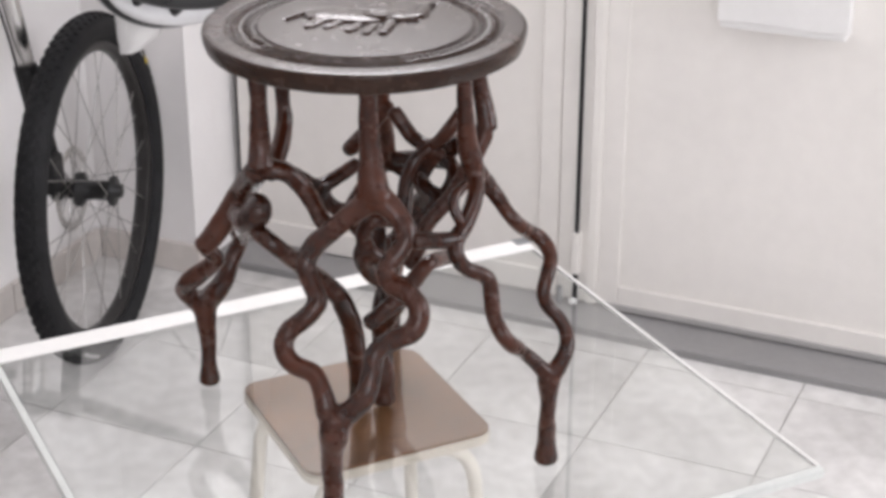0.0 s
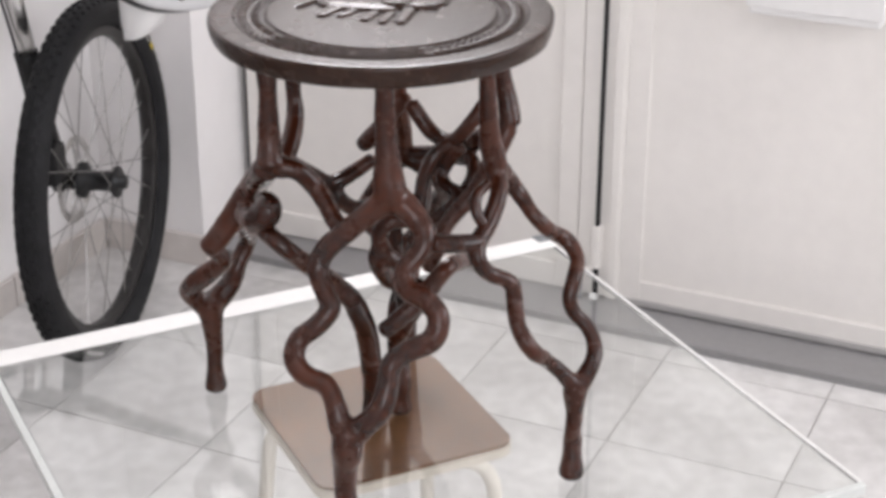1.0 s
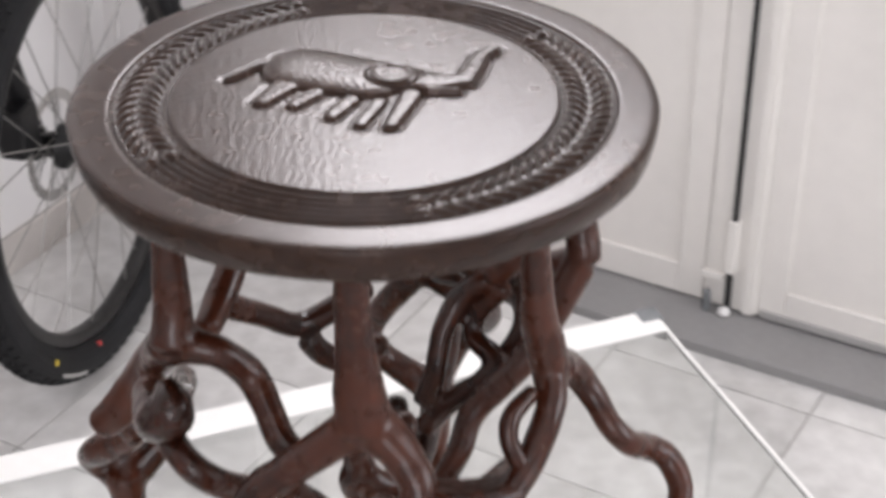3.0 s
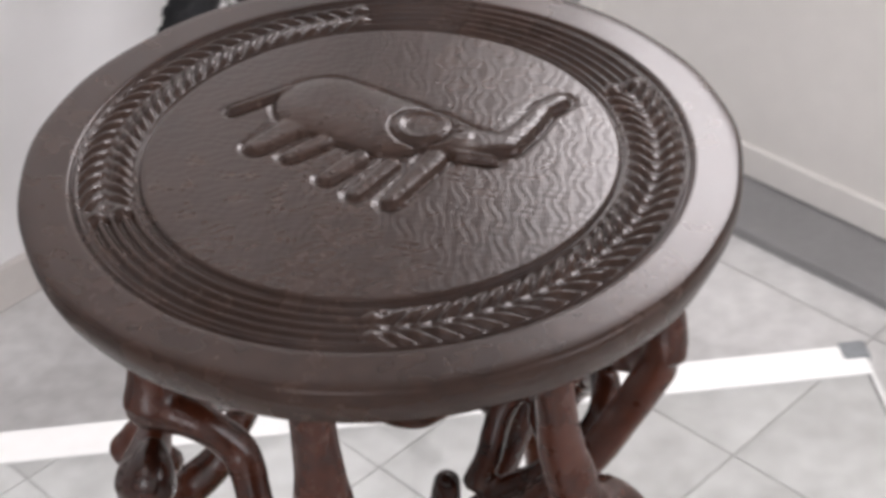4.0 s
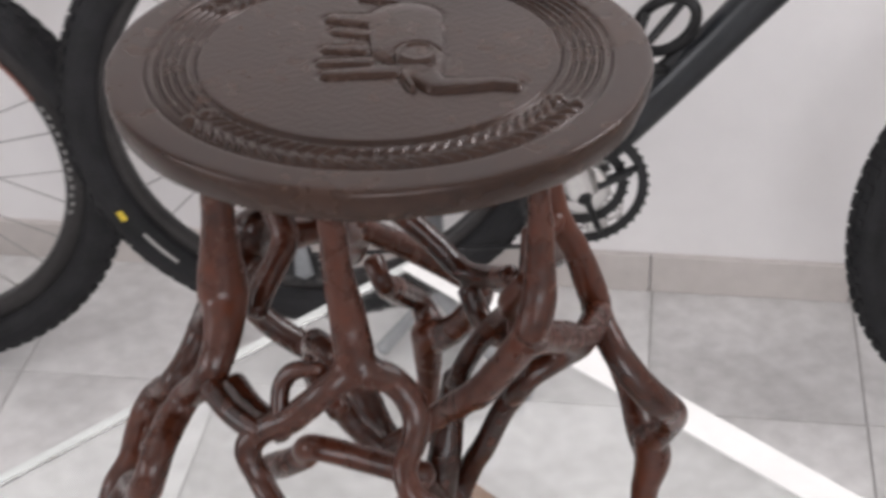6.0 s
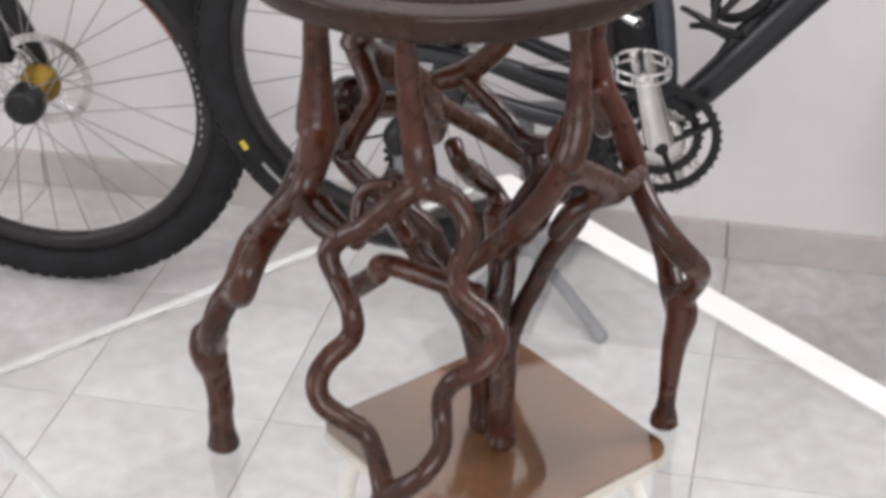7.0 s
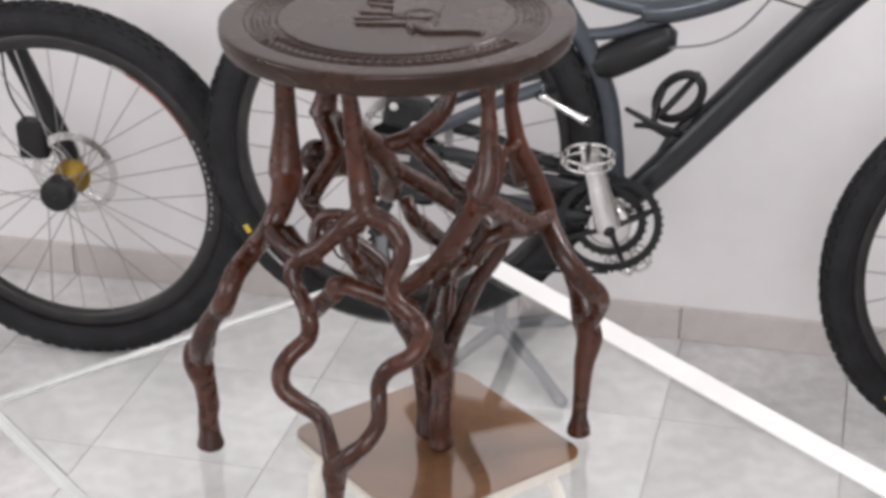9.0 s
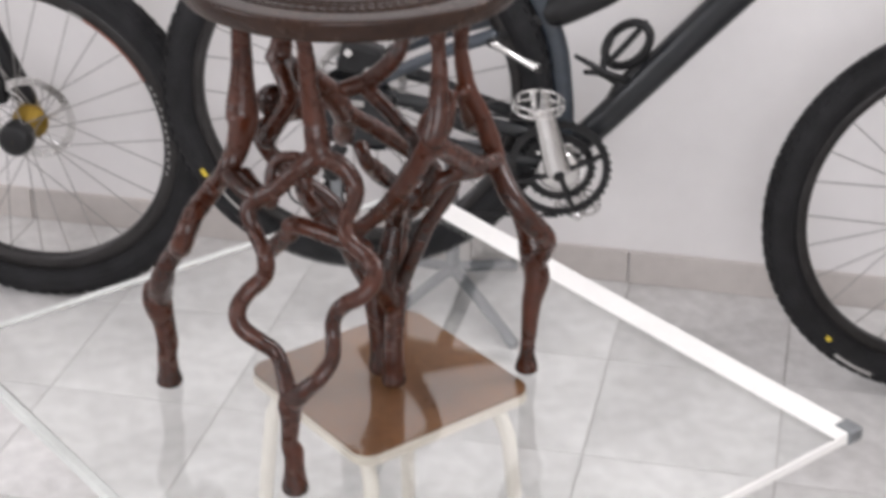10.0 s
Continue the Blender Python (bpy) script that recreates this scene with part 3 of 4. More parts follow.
POST_SW = [
    [(-0.084, -0.106, 0.512, 0.015), (-0.083, -0.107, 0.458, 0.0096), (-0.084, -0.106, 0.424, 0.0109), (-0.083, -0.108, 0.396, 0.0123), (-0.08, -0.114, 0.373, 0.0149)],
    [(-0.085, -0.111, 0.37, 0.0143), (-0.13, -0.07, 0.322, 0.0141), (-0.164, -0.058, 0.276, 0.0137), (-0.182, -0.065, 0.247, 0.0131), (-0.195, -0.07, 0.232, 0.0118)],
    [(-0.078, -0.108, 0.371, 0.013), (-0.056, -0.099, 0.366, 0.0104), (-0.041, -0.086, 0.345, 0.0105), (-0.023, -0.093, 0.328, 0.0098), (-0.008, -0.101, 0.314, 0.0098), (0.007, -0.102, 0.305, 0.0091)],
    [(-0.137, -0.08, 0.293, 0.0108), (-0.102, -0.115, 0.305, 0.0145), (-0.082, -0.124, 0.32, 0.0163), (-0.079, -0.122, 0.331, 0.013), (-0.094, -0.11, 0.331, 0.0079)],
]
CENTRE_WEST = [
    [(-0.105, -0.109, 0.3, 0.0099), (-0.062, -0.131, 0.291, 0.0098), (-0.046, -0.106, 0.26, 0.0099), (-0.051, -0.043, 0.21, 0.011), (-0.034, -0.022, 0.179, 0.0118), (-0.03, -0.01, 0.155, 0.0125), (-0.03, 0.008, 0.12, 0.0125), (-0.029, 0.017, 0.07, 0.0122), (-0.028, 0.02, 0.03, 0.0125), (-0.028, 0.02, 0.004, 0.015)],
    [(-0.009, 0.046, 0.249, 0.0078), (-0.009, 0.043, 0.21, 0.011), (0.006, 0.039, 0.175, 0.0128), (0.012, 0.036, 0.143, 0.0123)],
]
POST_NE = [
    [(0.089, 0.114, 0.512, 0.014), (0.089, 0.117, 0.475, 0.0075), (0.091, 0.119, 0.45, 0.0086), (0.094, 0.119, 0.422, 0.0098), (0.1, 0.119, 0.395, 0.0115), (0.107, 0.113, 0.371, 0.0115)],
    [(0.104, 0.112, 0.368, 0.0111), (0.093, 0.093, 0.332, 0.0106), (0.081, 0.073, 0.3, 0.0102), (0.055, 0.046, 0.261, 0.0093), (0.056, 0.027, 0.243, 0.0088), (0.051, 0.006, 0.222, 0.0089)],
    [(0.102, 0.116, 0.368, 0.0111), (0.057, 0.131, 0.337, 0.0113), (0.016, 0.146, 0.309, 0.0104), (-0.041, 0.155, 0.293, 0.0102)],
    [(0.018, 0.146, 0.303, 0.0081), (0.05, 0.128, 0.312, 0.0091), (0.062, 0.112, 0.305, 0.0084), (0.058, 0.102, 0.288, 0.008), (0.046, 0.096, 0.272, 0.0068)],
]
CENTRE_EAST = [
    [(-0.003, 0.116, 0.28, 0.0083), (-0.001, 0.105, 0.256, 0.0089), (-0.001, 0.086, 0.225, 0.009), (-0.001, 0.072, 0.19, 0.0091), (-0.011, 0.055, 0.148, 0.0099), (-0.009, 0.045, 0.112, 0.0112), (-0.003, 0.042, 0.05, 0.0122), (-0.004, 0.042, 0.02, 0.013), (-0.004, 0.042, 0.004, 0.015)],
    [(0.038, 0.015, 0.196, 0.0096), (0.028, 0.027, 0.165, 0.0103), (0.008, 0.037, 0.133, 0.0117), (-0.009, 0.04, 0.104, 0.0113)],
]
TIE_BACK = [
    [(-0.115, -0.022, 0.34, 0.0095), (-0.104, 0.018, 0.309, 0.009), (-0.093, 0.044, 0.289, 0.0092), (-0.077, 0.07, 0.295, 0.0092), (-0.058, 0.087, 0.31, 0.0085)],
    [(-0.089, 0.048, 0.276, 0.0092), (-0.078, 0.059, 0.256, 0.0092), (-0.062, 0.075, 0.25, 0.0093), (-0.046, 0.088, 0.264, 0.0086)],
]
TIE_NORTH = [
    [(-0.028, 0.118, 0.382, 0.0091), (-0.056, 0.118, 0.348, 0.0091), (-0.078, 0.118, 0.321, 0.0104), (-0.089, 0.118, 0.31, 0.0091)],
    [(-0.017, 0.106, 0.38, 0.0091), (0.01, 0.106, 0.348, 0.0091), (0.038, 0.1, 0.344, 0.0083), (0.06, 0.096, 0.366, 0.0086), (0.077, 0.109, 0.396, 0.008)],
]
TIE_SOUTH = [
    [(0.137, -0.052, 0.298, 0.0091), (0.12, -0.079, 0.306, 0.0084), (0.101, -0.097, 0.313, 0.0089)],
    [(0.092, 0.041, 0.23, 0.0096), (0.098, -0.038, 0.255, 0.0093), (0.086, -0.052, 0.238, 0.01), (0.076, -0.066, 0.222, 0.0099), (0.059, -0.081, 0.203, 0.01), (0.042, -0.092, 0.187, 0.0093)],
    [(0.112, -0.11, 0.316, 0.0092), (0.135, -0.087, 0.31, 0.009), (0.149, -0.064, 0.307, 0.0084)],
]
TIE_EAST = [
    [(0.137, -0.022, 0.356, 0.0058), (0.133, -0.044, 0.35, 0.0064), (0.136, -0.053, 0.337, 0.0064), (0.144, -0.053, 0.322, 0.0064), (0.152, -0.053, 0.31, 0.0058)],
]


def carve(name, strands, label=""):
    """One branching piece of wood: tubes fused together."""
    bm = bmesh.new()
    for st in strands:
        add_tube(bm, [(x, y, z, r * 1.10) for x, y, z, r in st], 12, 5, rough=0.07)
    return fuse(part(name, bm, WOOD, table, label, smooth=True))


carve("leg", LEG_EAST)
carve("leg", LEG_SOUTH)
carve("leg", LEG_NORTH)
carve("leg", LEG_WEST)
carve("inner_post", POST_SW)
carve("inner_post", POST_NE)
carve("centre_post", CENTRE_WEST)
carve("centre_post", CENTRE_EAST)
for strands in (TIE_BACK, TIE_NORTH, TIE_MIDDLE, TIE_SOUTH, TIE_EAST):
    carve("tie_branch", strands)


# ---- bicycles ----
def ring_arc(bm, R, half, thick, a0, a1, n):
    """A flat curved bar in the wheel's plane."""
    prev = None
    for k in range(n + 1):
        a = a0 + (a1 - a0) * k / n
        c, s = math.cos(a), math.sin(a)
        q = [bm.verts.new(((R + i * half) * c, j * thick, (R + i * half) * s)) for i, j in ((-1, -1), (1, -1), (1, 1), (-1, 1))]
        if prev:
            for i in range(4):
                bm.faces.new((prev[i - 1], prev[i], q[i], q[i - 1]))
        prev = q


SPOKE_MESH = {}


def wheel(name, bike, m, rotor_side, hub_mat, decals=(), cogs=False, R=0.338, w=0.0285, deep=0.070):
    """Wheel in its own x-z plane, axle along y: rim > tyre, spokes, hub, brake disc."""
    k0, k1 = R - deep, deep - 0.046
    rim = lathe(name, [(k0 + q, y) for q, y in ((0, -0.009), (0.004, -0.0125), (k1, -0.0135), (k1, 0.0135), (0.004, 0.0125), (0, 0.009), (-0.002, 0), (0, -0.009))], BROWNRIM, bike, seg=72)
    rim.matrix_basis = m
    bm = bmesh.new()
    prof = [(R - w + w * 0.97 * math.cos(a), w * math.sin(a)) for a in [radians(d) for d in range(-160, 161, 20)]]
    add_lathe(bm, prof, 96)
    rnd = random.Random(5)
    for row, off in ((-0.0165, 0.0), (-0.006, 0.5), (0.006, 0.0), (0.0165, 0.5)):
        for k in range(84):
            a = 2 * math.pi * (k + off) / 84
            rr = R - w + math.sqrt(max(0, w * w - row * row)) - 0.001
            mm = Matrix.Rotation(-a, 4, "Y") @ Matrix.Translation((rr, row, 0)) @ Matrix.Rotation(math.asin(row / w), 4, "Z")
            bmesh.ops.create_cube(bm, size=1, matrix=mm @ Matrix.Diagonal((0.0062, 0.0075, 0.011 + 0.003 * rnd.random(), 1)))
    ty = part("tyre", bm, RUBBER, rim, "knobbly black mountain tyre")
    for a0, a1, rr, half, material, what in decals:
        bm = bmesh.new()
        ring_arc(bm, rr, half, w * math.sqrt(1 - ((rr - R + w) / w) ** 2) + 0.0008 if rr > R - 1.97 * w else 0.0145, radians(a0), radians(a1), 8)
        part("decal", bm, material, rim, what)
    lathe("hub", [(0.002, -0.052), (0.012, -0.052), (0.013, -0.040), (0.029, -0.038), (0.029, -0.032), (0.019, -0.027), (0.018, 0), (0.020, 0.020), (0.033, 0.026), (0.033, 0.036), (0.020, 0.040), (0.018, 0.060), (0.002, 0.060)], hub_mat, rim, seg=20)
    if "mesh" not in SPOKE_MESH:
        bm = bmesh.new()
        bmesh.ops.create_cone(bm, segments=5, radius1=0.0011, radius2=0.0011, depth=1, cap_ends=True)
        me = bpy.data.meshes.new("spoke")
        bm.to_mesh(me)
        bm.free()
        me.materials.append(SPOKE)
        SPOKE_MESH["mesh"] = me
    for k in range(28):
        a = 2 * math.pi * k / 28
        side = 1 if k % 2 else -1
        lead = (1 if (k // 2) % 2 else -1) * radians(62)
        p0 = Vector((0.022 * math.cos(a + lead), side * 0.035, 0.022 * math.sin(a + lead)))
        p1 = Vector((k0 * math.cos(a), side * 0.003, k0 * math.sin(a)))
        o = new("spoke", SPOKE_MESH["mesh"])
        o.parent = rim
        o.matrix_basis = Matrix.Translation((p0 + p1) / 2) @ (p1 - p0).to_track_quat("Z", "Y").to_matrix().to_4x4() @ Matrix.Diagonal((1, 1, (p1 - p0).length, 1))
    bm = bmesh.new()
    ring_arc(bm, 0.073, 0.0075, 0.001, 0, 2 * math.pi, 48)
    for k in range(6):
        a = 2 * math.pi * k / 6
        for j in range(2):
            add_tube(bm, [(0.020 * math.cos(a), 0, 0.020 * math.sin(a), 0.0022), (0.045 * math.cos(a + 0.25 * j), 0, 0.045 * math.sin(a + 0.25 * j), 0.002), (0.067 * math.cos(a + 0.15 + 0.3 * j), 0, 0.067 * math.sin(a + 0.15 + 0.3 * j), 0.0022)], 5, 3)
    for k in range(24):
        a = 2 * math.pi * k / 24
        bmesh.ops.create_cone(bm, segments=6, radius1=0.0028, radius2=0.0028, depth=0.0026, cap_ends=True, matrix=Matrix.Rotation(-a, 4, "Y") @ Matrix.Translation((0.0755 - 0.004 * (k % 2), 0, 0)) @ Matrix.Rotation(radians(90), 4, "X"))
    disc = part("brake_disc", bm, STEEL, rim, "drilled steel brake disc")
    disc.matrix_basis = pose(0, rotor_side * 0.046, 0)
    if cogs:
        for k in range(7):
            bm = bmesh.new()
            ring_arc(bm, 0.056 - 0.0042 * k, 0.010, 0.0011, 0, 2 * math.pi, 28)
            c = part("cog", bm, BLACKMETAL, rim)
            c.matrix_basis = pose(0, -rotor_side * (0.036 + 0.0042 * k), 0)
    return rim


def upright(x, y, z, heading, lean=0.0):
    """Pose of a wheel: its plane looks along heading (degrees from +x), leaning sideways."""
    return pose(x, y, z, 0, 0, heading) @ pose(0, 0, 0, lean, 0, 0)


# bicycle along the wall, its rear wheel held up by a floor stand
bike_a = thing("bicycle", "slate grey full-suspension mountain bicycle parked along the white wall", "bicycle", Matrix.Translation((0.033, 0.0, 0)), group="bicycles by the wall")


def bp(y, z, out=0.0):
    """A point in the bicycle's middle plane, out metres towards the room."""
    return (-0.978 - 0.149 * y + out * 0.989, y + out * 0.147, z)


wheel("rear_wheel", bike_a, upright(*bp(-0.250, 0.472), 98.5), 1, BLACKMETAL, decals=((207, 210, 0.302, 0.004, YELLOW, "small yellow printed mark"), (216, 228, 0.296, 0.002, PALE, "pale printed line")), cogs=True, R=0.333)
FRONT = upright(-0.9985, 0.768, 0.333, 104.3, -1.0)
wheel("front_wheel", bike_a, FRONT, 1, BLACKMETAL, decals=((38, 56, 0.305, 0.0022, PALE, "pale printed line"), (33, 36, 0.308, 0.004, YELLOW, "yellow mark"), (232, 246, 0.318, 0.003, PALE, "worn printed lettering strip"), (225, 227, 0.303, 0.004, YELLOW, "yellow mark"), (253, 255, 0.288, 0.0035, RED, "small red reflector")), R=0.333, w=0.0285)


def frame_tube(name, rows, material=None, label="", flat=1.0):
    return tube(name, [(*bp(y, z, o), r) for y, z, o, r in rows], material or FRAMEPAINT, bike_a, label, seg=14, flat=flat)


frame_tube("down_tube", [(0.085, 0.365, 0, 0.023), (0.15, 0.425, 0, 0.024), (0.30, 0.595, 0, 0.028), (0.45, 0.760, 0, 0.031), (0.525, 0.838, 0, 0.034)], BLACKFRAME, "dark slate down tube")
frame_tube("top_tube", [(0.135, 0.717, 0, 0.020), (0.18, 0.722, 0, 0.022), (0.24, 0.738, 0, 0.021), (0.30, 0.765, 0, 0.021), (0.42, 0.822, 0, 0.022), (0.50, 0.868, 0, 0.026)])
frame_tube("top_brace", [(-0.050, 0.800, 0, 0.014), (0.00, 0.768, 0, 0.0145), (0.07, 0.738, 0, 0.014), (0.15, 0.722, 0, 0.016)])
frame_tube("lower_brace", [(0.030, 0.676, 0, 0.010), (0.08, 0.680, 0, 0.0105), (0.12, 0.690, 0, 0.0115), (0.165, 0.708, 0, 0.014)])
frame_tube("seat_tube", [(0.088, 0.372, 0, 0.019), (0.098, 0.43, 0, 0.017), (0.092, 0.50, 0, 0.018), (0.080, 0.575, 0, 0.018), (0.050, 0.650, 0, 0.017), (0.010, 0.720, 0, 0.017), (-0.045, 0.82, 0, 0.017)])
frame_tube("seat_post", [(-0.052, 0.82, 0, 0.0145), (-0.105, 0.97, 0, 0.0145)], BLACKMETAL)
frame_tube("head_tube", [(0.545, 0.79, 0, 0.028), (0.505, 0.90, 0, 0.028)])
frame_tube("bottom_bracket", [(0.087, 0.362, -0.036, 0.024), (0.087, 0.362, 0.036, 0.024)], BLACKFRAME)
for sd in (-1, 1):
    frame_tube("chain_stay", [(0.075, 0.372, 0.030 * sd, 0.015), (-0.05, 0.394, 0.048 * sd, 0.014), (-0.15, 0.428, 0.060 * sd, 0.013), (-0.250, 0.464, 0.066 * sd, 0.014)], BLACKFRAME)
    frame_tube("swing_arm", [(0.060, 0.420, 0.030 * sd, 0.012), (-0.05, 0.450, 0.046 * sd, 0.012), (-0.15, 0.486, 0.058 * sd, 0.012), (-0.246, 0.490, 0.066 * sd, 0.012)], BLACKFRAME)
    frame_tube("seat_stay", [(-0.250, 0.496, 0.066 * sd, 0.010), (-0.18, 0.535, 0.058 * sd, 0.0105), (-0.09, 0.575, 0.048 * sd, 0.0110), (-0.019, 0.600, 0.040 * sd, 0.012)])
    link = frame_tube("rocker_link", [(-0.024, 0.592, 0.050 * sd, 0.0150), (0.012, 0.570, 0.050 * sd, 0.0095), (0.052, 0.548, 0.048 * sd, 0.0155)], SILVER, "bright alloy rocker link", flat=0.6)
    for y, z in ((-0.024, 0.592), (0.052, 0.548)):
        bm = bmesh.new()
        add_lathe(bm, [(0.001, -0.013), (0.0065, -0.013), (0.0075, -0.010), (0.0075, 0.0)], 14)
        bolt = part("pivot_bolt", bm, BLACKMETAL, link, "dark pivot bolt")
        bolt.matrix_basis = pose(*bp(y, z, 0.050 * sd), 0, 0, 98.5 if sd > 0 else -81.5)
frame_tube("rear_shock", [(0.178, 0.680, 0, 0.024), (0.150, 0.667, 0, 0.029), (0.085, 0.634, 0, 0.029), (0.062, 0.622, 0, 0.022)], BLACKMETAL, "black shock absorber")
frame_tube("shock_shaft", [(0.085, 0.634, 0, 0.014), (0.030, 0.606, 0, 0.015), (-0.020, 0.584, 0, 0.016)], BLACKMETAL)
frame_tube("brake_hose", [(0.33, 0.752, 0.02, 0.0022), (0.285, 0.700, 0.022, 0.0022), (0.235, 0.672, 0.02, 0.0022), (0.17, 0.664, 0.02, 0.0022)], STANDM)
frame_tube("gear_cable", [(0.46, 0.770, 0.03, 0.002), (0.40, 0.738, 0.034, 0.002), (0.33, 0.752, 0.03, 0.002)], BLACKMETAL)
frame_tube("gear_cable", [(-0.02, 0.79, 0.02, 0.002), (-0.14, 0.63, 0.05, 0.002), (-0.27, 0.50, 0.07, 0.002)], BLACKMETAL)
# saddle
bm = bmesh.new()
add_tube(bm, [(*bp(-0.245, 0.985), 0.030), (*bp(-0.215, 0.992), 0.062), (*bp(-0.15, 0.992), 0.058), (*bp(-0.06, 0.990), 0.026), (*bp(0.02, 0.984), 0.016)], 14, 6, flat=0.34)
part("saddle", bm, BLACKMETAL, bike_a, "black bicycle saddle", smooth=True)
# crank set
cr = bp(0.092, 0.370, 0.052)
crank_m = pose(*cr, 0, 0, 98.5)
crank = new("crank_set")
crank.parent, crank.matrix_basis = bike_a, crank_m
crank.empty_display_size = 0.05
for R, off, material, nm in ((0.080, 0.0, BLACKMETAL, "outer_chainring"), (0.054, 0.007, BLACKMETAL, "middle_chainring"), (0.036, 0.013, SILVER, "inner_chainring")):
    bm = bmesh.new()
    ring_arc(bm, R, 0.0065, 0.0015, 0, 2 * math.pi, 60)
    nt = int(R * 480)
    for k in range(nt):
        a = 2 * math.pi * k / nt
        bmesh.ops.create_cube(bm, size=1, matrix=Matrix.Rotation(-a, 4, "Y") @ Matrix.Translation((R + 0.0075, 0, 0)) @ Matrix.Diagonal((0.0035, 0.0022, 0.004, 1)))
    if R > 0.07:
        for k in range(4):
            a = radians(20 + 90 * k)
            add_tube(bm, [(0.030 * math.cos(a), -0.004, 0.030 * math.sin(a), 0.009), (0.055 * math.cos(a), -0.003, 0.055 * math.sin(a), 0.008), (0.076 * math.cos(a), 0, 0.076 * math.sin(a), 0.008)], 8, 3, flat=0.5)
    o = part(nm, bm, material, crank)
    o.matrix_basis = pose(0, off, 0)
bm = bmesh.new()
for k in range(4):
    a = radians(20 + 90 * k)
    add_tube(bm, [(0.0, -0.008, 0.0, 0.016), (0.035 * math.cos(a), -0.007, 0.035 * math.sin(a), 0.011), (0.066 * math.cos(a), -0.005, 0.066 * math.sin(a), 0.009)], 10, 3, flat=0.5)
part("spider", bm, BLACKMETAL, crank, smooth=True)
lathe("arm_boss", [(0.001, -0.015), (0.030, -0.014), (0.036, -0.010), (0.036, -0.004), (0.020, -0.002)], SILVER, crank, seg=24)


def crank_arm(a, off, tip_out):
    ca, sa = math.cos(a), math.sin(a)
    bm = bmesh.new()
    add_tube(bm, [(0, off, 0, 0.0125), (0.03 * ca, off - 0.002 * tip_out, 0.03 * sa, 0.0125), (0.10 * ca, off - 0.008 * tip_out, 0.10 * sa, 0.0105), (0.150 * ca, off - 0.014 * tip_out, 0.150 * sa, 0.0095), (0.158 * ca, off - 0.014 * tip_out, 0.158 * sa, 0.007)], 14, 4, flat=1.75)
    part("crank_arm", bm, SILVER, crank, "polished alloy crank arm", smooth=True)
    y = off - 0.060 * tip_out
    bm = bmesh.new()
    cage = [(0.152 * ca + 0.040 * math.cos(q), y + 0.043 * math.sin(q), 0.152 * sa) for q in (2 * math.pi * k / 20 for k in range(20))]
    for dz in (-0.007, 0.007):
        add_tube(bm, [(cx, cy, cz + dz, 0.0026) for cx, cy, cz in cage + cage[:1]], 6, 2)
    for k in range(0, 20, 2):
        cx, cy, cz = cage[k]
        add_tube(bm, [(cx, cy, cz - 0.008, 0.0024), (cx, cy, cz, 0.002), (cx, cy, cz + 0.008, 0.0024)], 6, 2)
    add_tube(bm, [(0.152 * ca, off, 0.152 * sa, 0.008), (0.152 * ca, y, 0.152 * sa, 0.011), (0.152 * ca, y - 0.04 * tip_out, 0.152 * sa, 0.010)], 10, 3)
    part("pedal", bm, SILVER, crank, "bright metal cage pedal")


crank_arm(radians(104), -0.020, 1)
crank_arm(radians(284), 0.122, -1)
lathe("axle_cap", [(0.001, -0.0335), (0.0085, -0.0335), (0.0105, -0.031), (0.0105, -0.026)], BLACKMETAL, crank, seg=18)
# chain: upper and lower runs as flat bands
for z0, z1, y1 in ((0.450, 0.515, -0.250), (0.284, 0.278, -0.272)):
    frame_tube("chain_run", [(0.092, z0, 0.058, 0.0042), (-0.12, (z0 + z1) / 2, 0.058, 0.0042), (y1, z1, 0.058, 0.0042)], BLACKMETAL, flat=0.6)


def beside(y, z, out, tilt=0.0):
    """Pose on the drive side of the bicycle, x along its length."""
    return pose(*bp(y, z, out), 0, tilt, 98.5)


bm = bmesh.new()
add_box(bm, -0.062, 0.070, -0.008, 0.008, -0.055, 0.050, 0.016)
o = part("dropout_plate", bm, BLACKFRAME, bike_a, "black frame end plate")
o.matrix_basis = beside(-0.250, 0.470, 0.078, 10)
bm = bmesh.new()
add_tube(bm, [(*bp(-0.265, 0.415, 0.090), 0.016), (*bp(-0.285, 0.385, 0.096), 0.021), (*bp(-0.279, 0.360, 0.094), 0.016)], 10, 4, flat=0.7)
part("rear_derailleur", bm, BLACKMETAL, bike_a, "black rear derailleur", smooth=True)
for y, z in ((-0.273, 0.352), (-0.272, 0.280)):
    bm = bmesh.new()
    rim_v = [[bm.verts.new((rr * math.cos(a), yy, rr * math.sin(a))) for a, rr in ((math.pi * k / 22, (0.028, 0.028, 0.021, 0.021)[k % 4] if out_r else 0.010) for k in range(44))] for out_r, yy in ((0, -0.004), (1, -0.003), (1, 0.003), (0, 0.004))]
    for i in range(4):
        for k in range(44):
            bm.faces.new((rim_v[i - 1][k - 1], rim_v[i - 1][k], rim_v[i][k], rim_v[i][k - 1]))
    o = part("jockey_wheel", bm, BLACKMETAL, bike_a)
    o.matrix_basis = beside(y, z, 0.088)
for out in (0.078, 0.098):
    bm = bmesh.new()
    add_tube(bm, [(*bp(-0.277, 0.366, out), 0.012), (*bp(-0.275, 0.320, out), 0.009), (*bp(-0.271, 0.272, out), 0.013)], 8, 4, flat=0.3)
    part("derailleur_cage", bm, STANDM if out > 0.09 else BLACKMETAL, bike_a, smooth=True)
